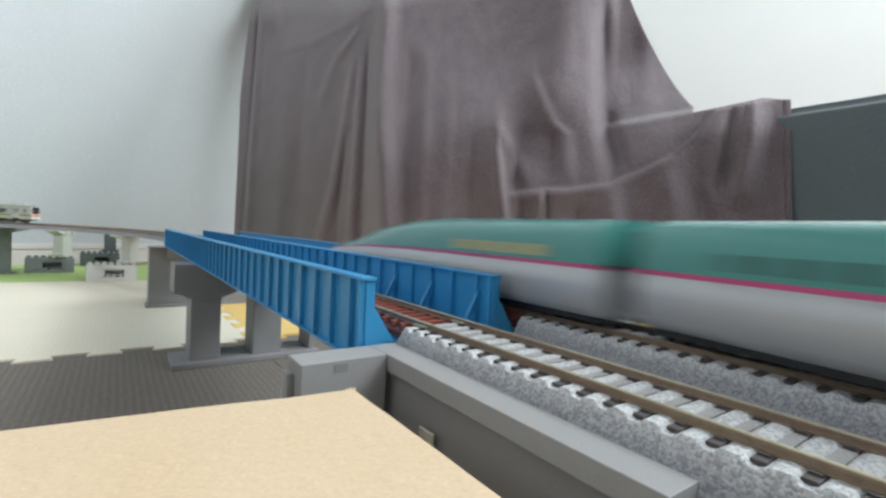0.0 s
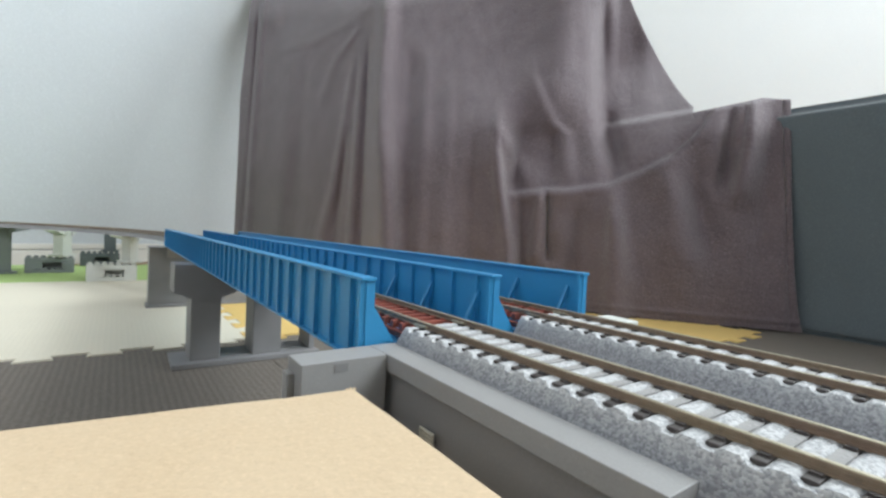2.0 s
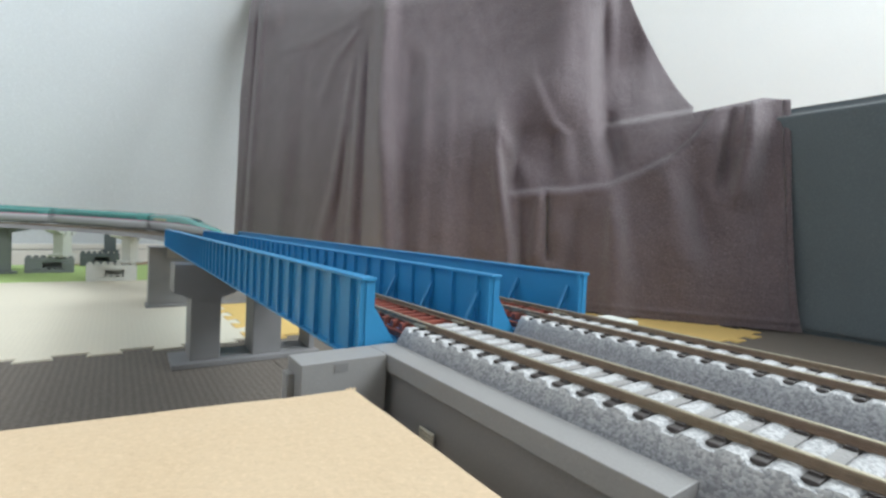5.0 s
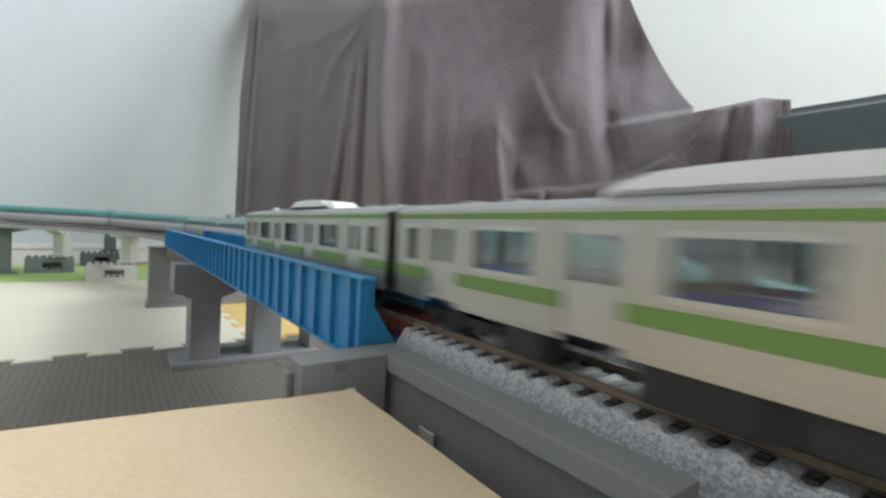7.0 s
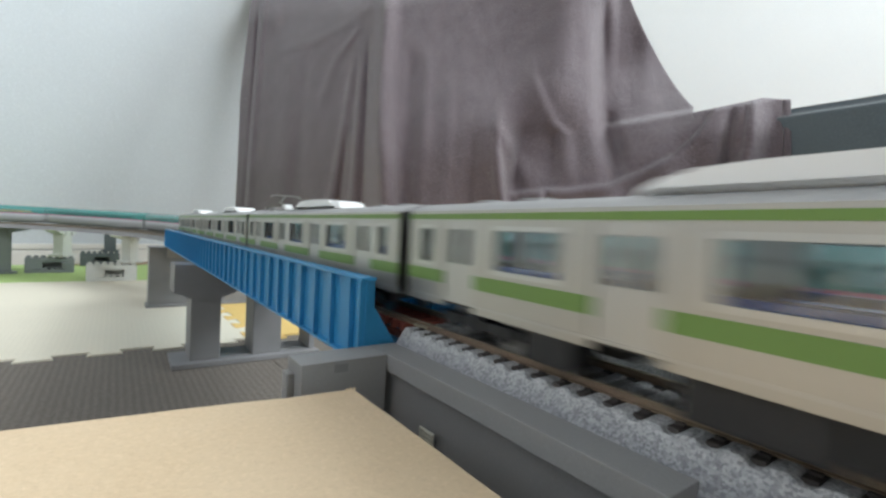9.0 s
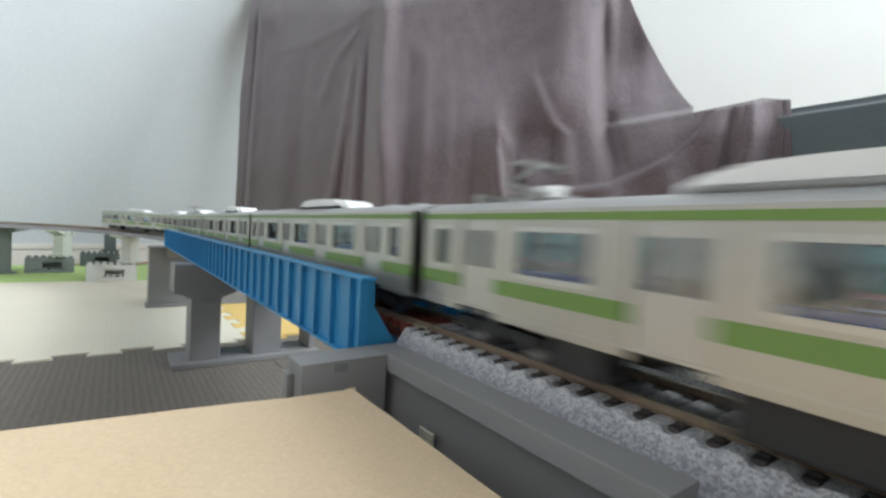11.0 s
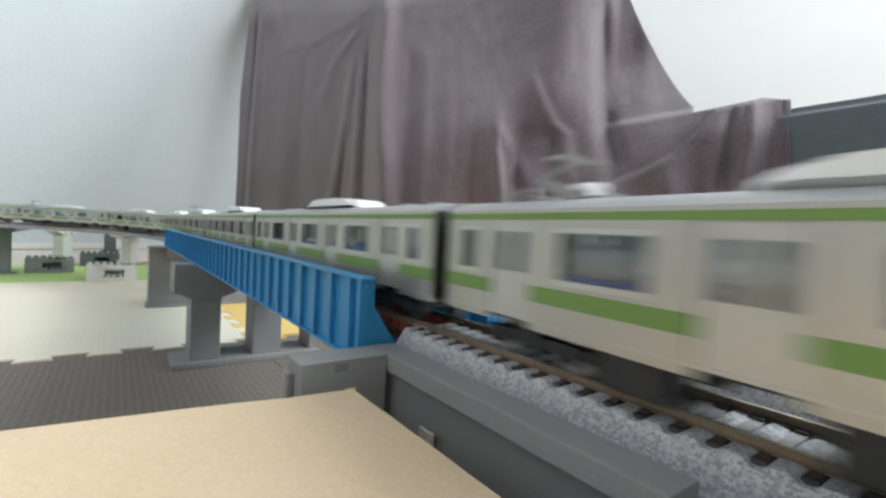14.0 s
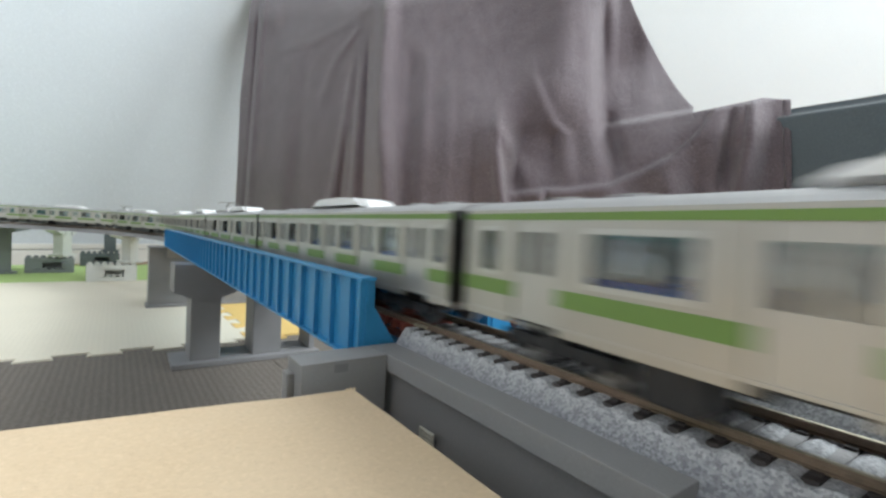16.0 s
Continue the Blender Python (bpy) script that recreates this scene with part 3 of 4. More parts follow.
def drape_depth(a, z):
    """How far the cloth lies behind the plane of its hem, for grids of places along it and heights."""
    # the tall box underneath: a corner towards the room, a face turned away beyond it, a front that leans back
    corner = a - np.interp(z, (0.0, 0.084, 0.24, 0.38), (0.470, 0.470, 0.484, 0.486))
    d = 1.0 * 0.5 * (corner + np.sqrt(corner ** 2 + 0.013 ** 2)) + 0.16 * 0.5 * (-corner + np.sqrt(corner ** 2 + 0.02 ** 2)) * soft(a, 0.20, 0.44)
    d = d + 0.15 * soft(z, 0.16, 0.44) * soft(a, 0.10, 0.36) + 0.16 * soft(z, 0.372, 0.48) + 0.020 * soft(z, 0.0, 0.25)
    d = d - 0.016 * np.exp(-((a - 0.345) / 0.038) ** 2 - ((z - 0.225) / 0.055) ** 2)
    d = d - 0.020 * np.exp(-((a - 0.395) / 0.075) ** 2) * (1 - 0.5 * soft(z, 0.1, 0.4))
    d = d + shelf(a, z, SHOULDER, 0.050, 0.020, 0.0025, 0.006)
    # the low bench: a front that hangs from a sagging crest, a pocket behind it, the back rising again
    d = d + (shelf(a, z, CREST, 0.009, 0.010, 0.0006, 0.0035) + shelf(a, z, CREST, 0.085, 0.036)) * (1 - soft(z, 0.15, 0.27) * soft(a, 0.20, 0.27))
    d = d + (shelf(a, z, LEDGE, 0.006, 0.014, 0.0015, 0.0030, 0.012) + shelf(a, z, LEDGE, 0.09, 0.03, fade=0.06)) * soft(a, 0.09, 0.12)
    d = d + 0.055 * soft(0.265 - a, 0.0, 0.13) * soft(z, 0.20, 0.30)
    # folds of the tall part
    d = d + fold(a, z, ((0.486, 0.385), (0.488, 0.240), (0.476, 0.084), (0.474, 0.0)), 0.014, 0.018, -0.033)
    d = d + fold(a, z, ((0.448, 0.300), (0.446, 0.0)), 0.012, 0.016, 0.007)
    d = d + fold(a, z, ((0.517, 0.300), (0.521, 0.180), (0.526, 0.0)), 0.005, 0.007, -0.010)
    d = d + fold(a, z, ((0.507, 0.320), (0.506, 0.0)), 0.006, 0.006, 0.008)
    d = d + fold(a, z, ((0.530, 0.300), (0.553, 0.134), (0.568, 0.080), (0.572, 0.0)), 0.006, 0.009, -0.008)
    d = d + fold(a, z, ((0.536, 0.200), (0.545, 0.080), (0.548, 0.0)), 0.008, 0.007, 0.007)
    d = d + fold(a, z, ((0.524, 0.350), (0.557, 0.310), (0.575, 0.260)), 0.006, 0.008, -0.007)
    d = d + fold(a, z, ((0.628, 0.330), (0.642, 0.0)), 0.016, 0.012, -0.006) + fold(a, z, ((0.602, 0.300), (0.612, 0.0)), 0.012, 0.012, 0.005)
    d = d + fold(a, z, ((0.672, 0.420), (0.690, 0.200), (0.697, 0.0)), 0.006, 0.008, -0.009) + fold(a, z, ((0.684, 0.380), (0.702, 0.0)), 0.004, 0.004, 0.010)
    d = d + fold(a, z, ((0.424, 0.300), (0.428, 0.0)), 0.010, 0.010, -0.0042) + fold(a, z, ((0.392, 0.260), (0.396, 0.0)), 0.013, 0.010, -0.0036)
    d = d + fold(a, z, ((0.360, 0.200), (0.352, 0.0)), 0.012, 0.012, 0.006)
    # the sharp ridge between the tall part and the pocket, and the creases that run down into it
    d = d + fold(a, z, ((0.330, 0.190), (0.323, 0.140), (0.309, 0.070), (0.303, 0.0)), 0.012, 0.0065, -0.017, 0.07, 1.6)
    d = d + fold(a, z, ((0.306, 0.185), (0.307, 0.146)), 0.008, 0.007, 0.007, 0.015) + fold(a, z, ((0.330, 0.218), (0.302, 0.172), (0.288, 0.146)), 0.009, 0.011, -0.006, 0.04)
    d = d + fold(a, z, ((0.294, 0.125), (0.290, 0.0)), 0.007, 0.012, 0.008, 0.012)
    d = d + fold(a, z, ((0.292, 0.280), (0.268, 0.223), (0.251, 0.207), (0.243, 0.155)), 0.015, 0.008, -0.006, 0.04)
    d = d + fold(a, z, ((0.262, 0.200), (0.262, 0.155)), 0.010, 0.008, 0.008, 0.02)
    d = d + fold(a, z, ((0.232, 0.330), (0.219, 0.213), (0.214, 0.165)), 0.016, 0.010, -0.005, 0.04)
    d = d + fold(a, z, ((0.214, 0.340), (0.210, 0.235), (0.190, 0.172)), 0.010, 0.009, 0.019, 0.04)
    d = d + fold(a, z, ((0.170, 0.330), (0.164, 0.230)), 0.012, 0.010, -0.005, 0.03)
    # folds of the low front
    d = d + fold(a, z, ((0.274, 0.132), (0.278, 0.060)), 0.006, 0.004, -0.006, 0.010) + fold(a, z, ((0.266, 0.134), (0.262, 0.060)), 0.003, 0.006, 0.009, 0.008)
    d = d + fold(a, z, ((0.190, 0.120), (0.183, 0.0)), 0.012, 0.014, -0.017) + fold(a, z, ((0.228, 0.110), (0.222, 0.0)), 0.016, 0.014, 0.010)
    d = d + fold(a, z, ((0.140, 0.165), (0.112, 0.060)), 0.019, 0.018, -0.012, 0.05) + fold(a, z, ((0.110, 0.155), (0.092, 0.070)), 0.016, 0.015, 0.010, 0.05)
    d = d + fold(a, z, ((0.060, 0.235), (0.061, 0.190), (0.068, 0.140)), 0.005, 0.010, -0.011, 0.02, 1.6) + fold(a, z, ((0.079, 0.225), (0.080, 0.150)), 0.010, 0.007, 0.011, 0.02)
    d = d + fold(a, z, ((0.040, 0.240), (0.044, 0.060)), 0.010, 0.012, 0.005) + fold(a, z, ((0.034, 0.245), (0.012, 0.0)), 0.0025, 0.0022, 0.0024)
    return d - 0.0014 * np.exp(-((z - 0.010) / 0.002) ** 2)


def build_blanket():
    na, nz = 420, 220
    bm = bmesh.new()
    along = np.linspace(0.0, 0.7135, na + 1)
    tops = np.where(along < 0.1168, np.interp(along, (0.0, 0.030, 0.050, 0.0665, 0.1168), (0.2385, 0.2400, 0.2410, 0.2375, 0.2275)), 0.226 + 0.26 * (np.clip(along - 0.105, 0, 0.134) / 0.134) ** 1.453)
    foot = -0.004 * soft(along, 0.05, 0.1)
    a = np.repeat(along[:, None], nz + 1, 1)
    z = foot[:, None] + (tops - foot)[:, None] * np.linspace(0, 1, nz + 1)[None, :]
    # the outer edges: drawn in towards the top on the one hand, hanging a little askew on the other
    a = a - (0.003 * soft(z, 0.05, 0.25) + 0.011 * soft(z, 0.25, 0.40) + 0.034 * soft(z, 0.385, 0.48)) * soft(a, 0.60, 0.7135)
    a = a + 0.0262 * (np.clip(z, 0, 1) / 0.235) ** 0.6 * (1 - soft(along, 0.0, 0.06))[:, None]
    depth = drape_depth(a, z)
    rows = []
    for i in range(na + 1):
        col = []
        for j in range(nz + 1):
            u, h = float(a[i, j]), float(z[i, j])
            d = float(depth[i, j]) + 0.0035 * noise.noise(Vector((u * 16, h * 12, 1.0))) + 0.0013 * noise.noise(Vector((u * 60, h * 40, 4.0))) + 0.0004 * noise.noise(Vector((u * 240, h * 240, 8.0)))
            p = HEM + ALONG * (u + (u - 0.225) * d / 0.558) + AWAY * d
            col.append(bm.verts.new((p.x, p.y, max(0.0006, h + (h - 0.0865) * d / 0.558))))
        p = col[-1].co
        for e in range(1, 9):
            col.append(bm.verts.new(p + AWAY * (0.018 * e) - Vector((0, 0, 0.0012 * e * e))))
        rows.append(col)
    for i in range(na):
        for j in range(len(rows[0]) - 1):
            bm.faces.new((rows[i][j], rows[i + 1][j], rows[i + 1][j + 1], rows[i][j + 1]))
    ob = part("blanket", bm, M_FLEECE, smooth=True)
    sol = ob.modifiers.new("thickness", "SOLIDIFY")
    sol.thickness, sol.offset = 0.0022, 1.0
    tagged(ob, "dark taupe fleece blanket draped in soft folds over furniture", "blanket")


def build_bench():
    b = thing("bench", "low charcoal cloth-covered bench half covered by the blanket", "bench")
    bm = bmesh.new()
    box(bm, 0.5262, 0.95, -0.62, 0.30, 0.003, 0.2385)
    bmesh.ops.subdivide_edges(bm, edges=bm.edges, cuts=70, use_grid_fill=True)
    for v in bm.verts:
        c = v.co
        top, front = ease(c.z, 0.226, 0.2385), 1 - ease(c.x, 0.5262, 0.540)
        c.x += 0.010 * top * top * front
        c.z -= 0.006 * front * front * top
        if c.z > 0.006:
            c.x += front * (0.0022 * noise.noise(Vector((c.y * 9, c.z * 5, 2.0))) + 0.0014 * noise.noise(Vector((c.y * 4 + c.z * 22, c.z * 9, 7.0))))
            c.z += 0.0012 * top * noise.noise(Vector((c.x * 12, c.y * 14, 5.0)))
    part("cover", bm, M_PANEL, b, "loose charcoal cloth cover", smooth=True)
    part("base", boxes((0.5290, 0.94, -0.61, 0.29, -0.001, 0.0028)), M_PANEL, b)
    c = thing("storage_box", "tall dark storage box hidden under the blanket", "storage box")
    bm = bmesh.new()
    box(bm, 0.27, 0.50, 0.21, 0.40, -0.001, 0.38, bevel=0.004)
    bm.transform(Matrix(((ALONG.x, AWAY.x, 0, HEM.x), (ALONG.y, AWAY.y, 0, HEM.y), (0, 0, 1, 0), (0, 0, 0, 1))))
    part("body", bm, M_PANEL, c)


# ------------------------------------------------------------------ block supports and far piers


def build_block(label, mat, at, turn):
    b = thing("toy_block", label, "toy block", "castle-topped toy blocks", at=at, turn=turn)
    L, D, H = 0.0275, 0.012, 0.0210
    part("plinth", boxes((-L, L, -D, D, 0, 0.0052), bevel=0.0006), mat, b)
    for x0, x1 in ((-L, -0.008), (0.013, L)):
        part("end_wall", boxes((x0, x1, -D, D, 0.0053, H - 0.006), bevel=0.0006), mat, b)
    part("top_beam", boxes((-L, L, -D, D, H - 0.0059, H), bevel=0.0006), mat, b)
    part("back_wall", boxes((-0.0079, 0.0129, D - 0.006, D - 0.003, 0.0053, H - 0.006)), mat, b)
    stud = mesh_from("stud", boxes((-0.0024, 0.0024, -0.0027, 0.0027, 0, 0.0032), bevel=0.0005), mat)
    x = -L + 0.004
    while x < L - 0.002:
        for y in (-D + 0.0034, D - 0.0034):
            shared("stud", stud, b, (x, y, H))
        x += 0.0078
    tooth = mesh_from("tooth", boxes((-0.0018, 0.0018, -0.002, 0.002, 0, 0.0035), bevel=0.0003), mat)
    for i in range(3):
        shared("tooth", tooth, b, (-0.0045 + i * 0.0068, -D + 0.003, 0.0053))
    return b


def build_far_pier(label, mat, at, turn, width, top=BED + 0.0020, wide=0.0300, group="viaduct piers"):
    p = thing("viaduct_pier", label, "pier", group, at=at, turn=turn)
    h = top - at[2]
    part("foot", boxes((-width * 0.75, width * 0.75, -0.010, 0.010, 0, 0.003), bevel=0.0005), mat, p)
    part("column", boxes((-width / 2, width / 2, -0.0065, 0.0065, 0.003, h - 0.006), bevel=0.0005), mat, p)
    bm = bmesh.new()
    prism(bm, [(-wide, h), (-wide, h - 0.0035), (-width / 2, h - 0.008), (width / 2, h - 0.008), (wide, h - 0.0035), (wide, h)], "y", -0.0075, 0.0075)
    part("cap", bm, mat, p)
    for s in (-1, 1):
        part("lug", boxes((s * width * 0.35 - 0.0018, s * width * 0.35 + 0.0018, -0.0105, -0.0076, h - 0.009, h - 0.002)), mat, p)
    return p


def build_small_things():
    holes = [(-0.0092 + 0.0006 * i, -0.0088 + 0.0006 * i, 0.0493 + 0.0007 * j, 0.0498 + 0.0007 * j) for i in range(6) for j in range(8)]
    ob = part("fabric_tab", lattice(-0.0160, 0.0004, -0.0094, -0.0056, 0.0490, 0.0550, holes), M_CREAM)
    tagged(ob, "small pale woven fabric tab hanging inside the abutment", "fabric tab")
    f = thing("feeder_plug", "small pale grey plug beside the outer track", "track plug")
    part("body", boxes((0.0458, 0.0560, 0.0005, 0.0100, BED, BED + 0.0062), bevel=0.0006), M_LIGHT, f)
    part("wire", boxes((0.0555, 0.0640, 0.0040, 0.0052, BED - 0.0010, BED + 0.0006)), M_UNDER, f)
    part("ledge", boxes((0.0472, 0.0620, -0.0020, 0.0125, BED - 0.0035, BED - 0.0002), bevel=0.0004), M_PIER, f)


def build_supports():
    build_block("light grey castle-topped toy block under the track", M_LIGHT, (-0.060, 0.695, 0.0002), radians(3))
    build_block("slate grey castle-topped toy block on the green mat", M_MID, (-0.134, 0.815, 0.0002), radians(4))
    build_block("black castle-topped toy block on the green mat", M_BLACK, (-0.078, 0.930, 0.0002), radians(2))
    build_block("slate grey toy block half hidden behind the pier", M_MID, (0.030, 0.735, 0.0002), radians(30))
    H = 0.0210 + 0.0032
    build_far_pier("pale grey pier standing on a light toy block", M_LIGHT, (-0.0400, 0.695, H + 0.0002), radians(48), 0.0145, BED + 0.0044, wide=0.026)
    build_far_pier("pale grey pier standing on a slate toy block", M_LIGHT, (-0.120, 0.812, H + 0.0002), radians(62), 0.020, BED + 0.0056, wide=0.026)
    build_far_pier("dark pier standing on a black toy block", M_BLACK, (-0.064, 0.930, H + 0.0002), 0.0, 0.017, BED + 0.0056, wide=0.022)
    build_far_pier("slate grey pier under the curve", M_MID, (-0.186, 0.800, 0.0002), radians(20), 0.022, BED + 0.0060, wide=0.030)
    for s in (1.05, 1.28, 1.55, 1.80, 2.05, 2.30, 2.55, 2.80):
        p, t = on_loop(s, SPACING / 2)
        build_far_pier("grey plastic pier under the curve", M_PIER, (p.x, p.y, -0.001), math.atan2(t.y, t.x) - math.pi / 2, 0.020, BED + 0.0020 + p.z)


# ------------------------------------------------------------------ commuter train
CAR, GAP = 0.1335, 0.0024
HALF = (CAR - GAP) / 2
WIDE = 0.0098
DOORS = (-0.0482, -0.0161, 0.0161, 0.0482)
DOOR_W = 0.0044
WINDOWS = ((-0.0322, 0.0066), (0.0, 0.0066), (0.0322, 0.0066), (-0.0583, 0.0023), (0.0583, 0.0023))
Z_SKIRT, Z_B0, Z_B1, Z_W0, Z_W1, Z_T0, Z_T1, Z_EAVE, Z_ROOF = 0.0067, 0.0096, 0.0118, 0.0129, 0.0193, 0.0208, 0.02175, 0.0223, 0.0242


def spans(lo, hi, cuts):
    """The stretches of lo..hi left over by the cuts (centre, half width)."""
    out, a = [], lo
    for c, w in sorted(cuts):
        if c - w > a:
            out.append((a, c - w))
        a = c + w
    if a < hi:
        out.append((a, hi))
    return out


def lattice(x, thick, y0, y1, z0, z1, holes):
    """A flat wall in one piece with rectangular holes (y0, y1, z0, z1) through it."""
    ys = sorted({y0, y1} | {h[0] for h in holes} | {h[1] for h in holes})
    zs = sorted({z0, z1} | {h[2] for h in holes} | {h[3] for h in holes})
    bm = bmesh.new()
    grid = {}

    def vert(i, j):
        if (i, j) not in grid:
            grid[i, j] = bm.verts.new((x, ys[i], zs[j]))
        return grid[i, j]
    for i in range(len(ys) - 1):
        for j in range(len(zs) - 1):
            cy, cz = (ys[i] + ys[i + 1]) / 2, (zs[j] + zs[j + 1]) / 2
            if not any(h[0] < cy < h[1] and h[2] < cz < h[3] for h in holes):
                bm.faces.new((vert(i, j), vert(i + 1, j), vert(i + 1, j + 1), vert(i, j + 1)))
    r = bmesh.ops.extrude_face_region(bm, geom=list(bm.faces))
    for g in r["geom"]:
        if isinstance(g, bmesh.types.BMVert):
            g.co.x += thick
    return bm


def door_mesh():
    w = DOOR_W - 0.0002
    lights = [(-w + 0.0010, -0.0007, Z_W0 + 0.0004, Z_W1 - 0.0002), (0.0007, w - 0.0010, Z_W0 + 0.0004, Z_W1 - 0.0002)]
    return mesh_from("door", lattice(-0.0003, 0.0006, -w, w, Z_SKIRT + 0.0002, Z_T1, lights), M_DOOR)


def wheelset(parent, y, r=0.0030):
    bm = bmesh.new()
    for x in (-0.0046, 0.0046):
        cylinder(bm, (x, y, r + 0.0001), r, 0.0014, "x", 18)
    cylinder(bm, (0, y, r + 0.0001), 0.0007, 0.0092, "x", 10)
    part("wheelset", bm, M_STEEL, parent)


def bogie(parent, y, z_top):
    bm = bmesh.new()
    for s in (-1, 1):
        box(bm, s * 0.0066 - 0.0006, s * 0.0066 + 0.0006, y - 0.0105, y + 0.0105, 0.0026, 0.0042, bevel=0.0003)
        for d in (-0.007, 0.007):
            box(bm, s * 0.0068 - 0.0008, s * 0.0068 + 0.0008, y + d - 0.0016, y + d + 0.0016, 0.0018, 0.0044, bevel=0.0003)
        box(bm, s * 0.0069 - 0.0009, s * 0.0069 + 0.0009, y - 0.0020, y + 0.0020, 0.0022, 0.0058, bevel=0.0004)
    box(bm, -0.006, 0.006, y - 0.0022, y + 0.0022, 0.0028, z_top)
    b = part("bogie", bm, M_UNDER, parent, "black wheel truck")
    for d in (-0.007, 0.007):
        wheelset(b, y + d)


PANE = {}


SIX_DOORS = (-0.0538, -0.0323, -0.0108, 0.0108, 0.0323, 0.0538)
SIX_WINDOWS = ((-0.0215, 0.0043), (0.0, 0.0043), (0.0215, 0.0043), (-0.0430, 0.0043), (0.0430, 0.0043), (-0.0618, 0.0018), (0.0618, 0.0018))


def commuter_car(label, cab=0, doors=DOORS, windows=WINDOWS, benches=3):
    """A car with its floor plan along y; cab: 1 a driver's cab in front, -1 behind."""
    car = thing("commuter_car", label, "train car", "cars of the green-banded commuter train")
    t = 0.0007
    door = door_mesh()
    cuts = [(d, DOOR_W) for d in doors]
    for s in (-1, 1):
        x0, x1 = sorted((s * WIDE, s * (WIDE - t)))
        holes = [(c - w, c + w, Z_W0, Z_W1) for c, w in windows] + [(d - DOOR_W, d + DOOR_W, Z_SKIRT - 0.001, Z_T1) for d in doors]
        side = part("side_wall", lattice(x0, x1 - x0, -HALF, HALF, Z_SKIRT, Z_EAVE, holes), M_SILVER, car, "silver side with open window holes")
        p0, p1 = sorted((s * (WIDE + 0.00008), s * (WIDE - 0.0002)))
        for a, b in spans(-HALF + 0.0004, HALF - 0.0004, cuts):
            part("waist_band", boxes((p0, p1, a, b, Z_B0, Z_B1)), M_LEAF, side, "yellow-green band")
        part("top_band", boxes((p0, p1, -HALF + 0.0004, HALF - 0.0004, Z_T0, Z_T1)), M_LEAF, side, "yellow-green band")
        for c, w in windows:
            if w not in PANE:
                PANE[w] = mesh_from("pane", boxes((-0.00012, 0.00012, -w, w, Z_W0, Z_W1)), M_GLASS)
            shared("pane", PANE[w], side, (s * (WIDE - 0.0005), c, 0))
            if ("frame", w) not in PANE:
                rim = lattice(-0.0002, 0.0004, -w - 0.0005, w + 0.0005, Z_W0 - 0.0005, Z_W1 + 0.0005, [(-w + 0.0002, w - 0.0002, Z_W0 + 0.0002, Z_W1 - 0.0002)])
                PANE["frame", w] = mesh_from("window_frame", rim, M_FRAME)
            shared("window_frame", PANE["frame", w], side, (s * (WIDE + 0.00005), c, 0))
        if "door" not in PANE:
            PANE["door"] = mesh_from("door_pane", boxes((-0.0001, 0.0001, -DOOR_W + 0.001, DOOR_W - 0.001, Z_W0 + 0.0002, Z_W1)), M_GLASS)
        for d in doors:
            o = shared("door", door, car, (s * (WIDE - 0.00045), d, 0))
            shared("pane", PANE["door"], o, (-s * 0.0001, 0, 0))
        part("door_rail", boxes((p0, p1, -HALF + 0.001, HALF - 0.001, Z_SKIRT, Z_SKIRT + 0.0004)), M_DOOR, side)
    # roof: a shallow arch
    prof = [(-WIDE, Z_EAVE), (WIDE, Z_EAVE)]
    for i in range(13):
        u = 1 - 2 * i / 12
        prof.append((u * (WIDE - 0.0002), Z_EAVE + (Z_ROOF - Z_EAVE) * (1 - abs(u) ** 2.6)))
    bm = bmesh.new()
    prism(bm, prof, "y", -HALF, HALF)
    roof = part("roof", bm, M_ROOF, car, "plain grey arched roof")
    bm = bmesh.new()
    prism(bm, [(-0.0215, Z_ROOF - 0.0006), (-0.0205, Z_ROOF + 0.0008), (-0.0180, Z_ROOF + 0.0018), (-0.0135, Z_ROOF + 0.0024), (-0.006, Z_ROOF + 0.0027), (0.006, Z_ROOF + 0.0027), (0.0125, Z_ROOF + 0.0024), (0.0165, Z_ROOF + 0.0018), (0.0188, Z_ROOF + 0.0008), (0.0196, Z_ROOF - 0.0006)], "x", -0.0050, 0.0050)
    bmesh.ops.bevel(bm, geom=[e for e in bm.edges if abs(e.verts[0].co.x - e.verts[1].co.x) < 1e-6], offset=0.0011, segments=3, affect="EDGES")
    unit = part("air_conditioner", bm, M_UNIT, roof, "white rounded roof cooler", smooth=False)
    for y in (-0.052, -0.040, 0.040, 0.052):
        part("vent", boxes((-0.0020, 0.0020, y - 0.0022, y + 0.0022, Z_ROOF - 0.0005, Z_ROOF + 0.0005), bevel=0.0003), M_ROOF, roof)
    # ends, floor, seats
    for e in (-1, 1):
        y0, y1 = sorted((e * HALF, e * (HALF - 0.0007)))
        if e == cab:
            f = part("cab_front", boxes((-WIDE, WIDE, y0, y1, Z_SKIRT - 0.0012, Z_EAVE)), M_UNIT, car, "white cab front")
            yy = e * (HALF + 0.00015)
            part("windscreen", boxes((-0.0080, 0.0080, min(yy, e * HALF), max(yy, e * HALF), Z_W0 - 0.0004, Z_T1 - 0.0002)), M_DARKGLASS, f, "black windscreen")
            part("front_band", boxes((-0.0085, 0.0085, min(yy, e * HALF), max(yy, e * HALF), Z_B0, Z_B1 - 0.0004)), M_LEAF, f)
            for x in (-0.0066, 0.0066):
                bm = bmesh.new()
                cylinder(bm, (x, e * (HALF + 0.0003), Z_W0 - 0.0014), 0.0007, 0.0006, "y", 12)
                part("lamp", bm, M_REDLAMP if e < 0 else M_UNIT, f, "small lit lamp")
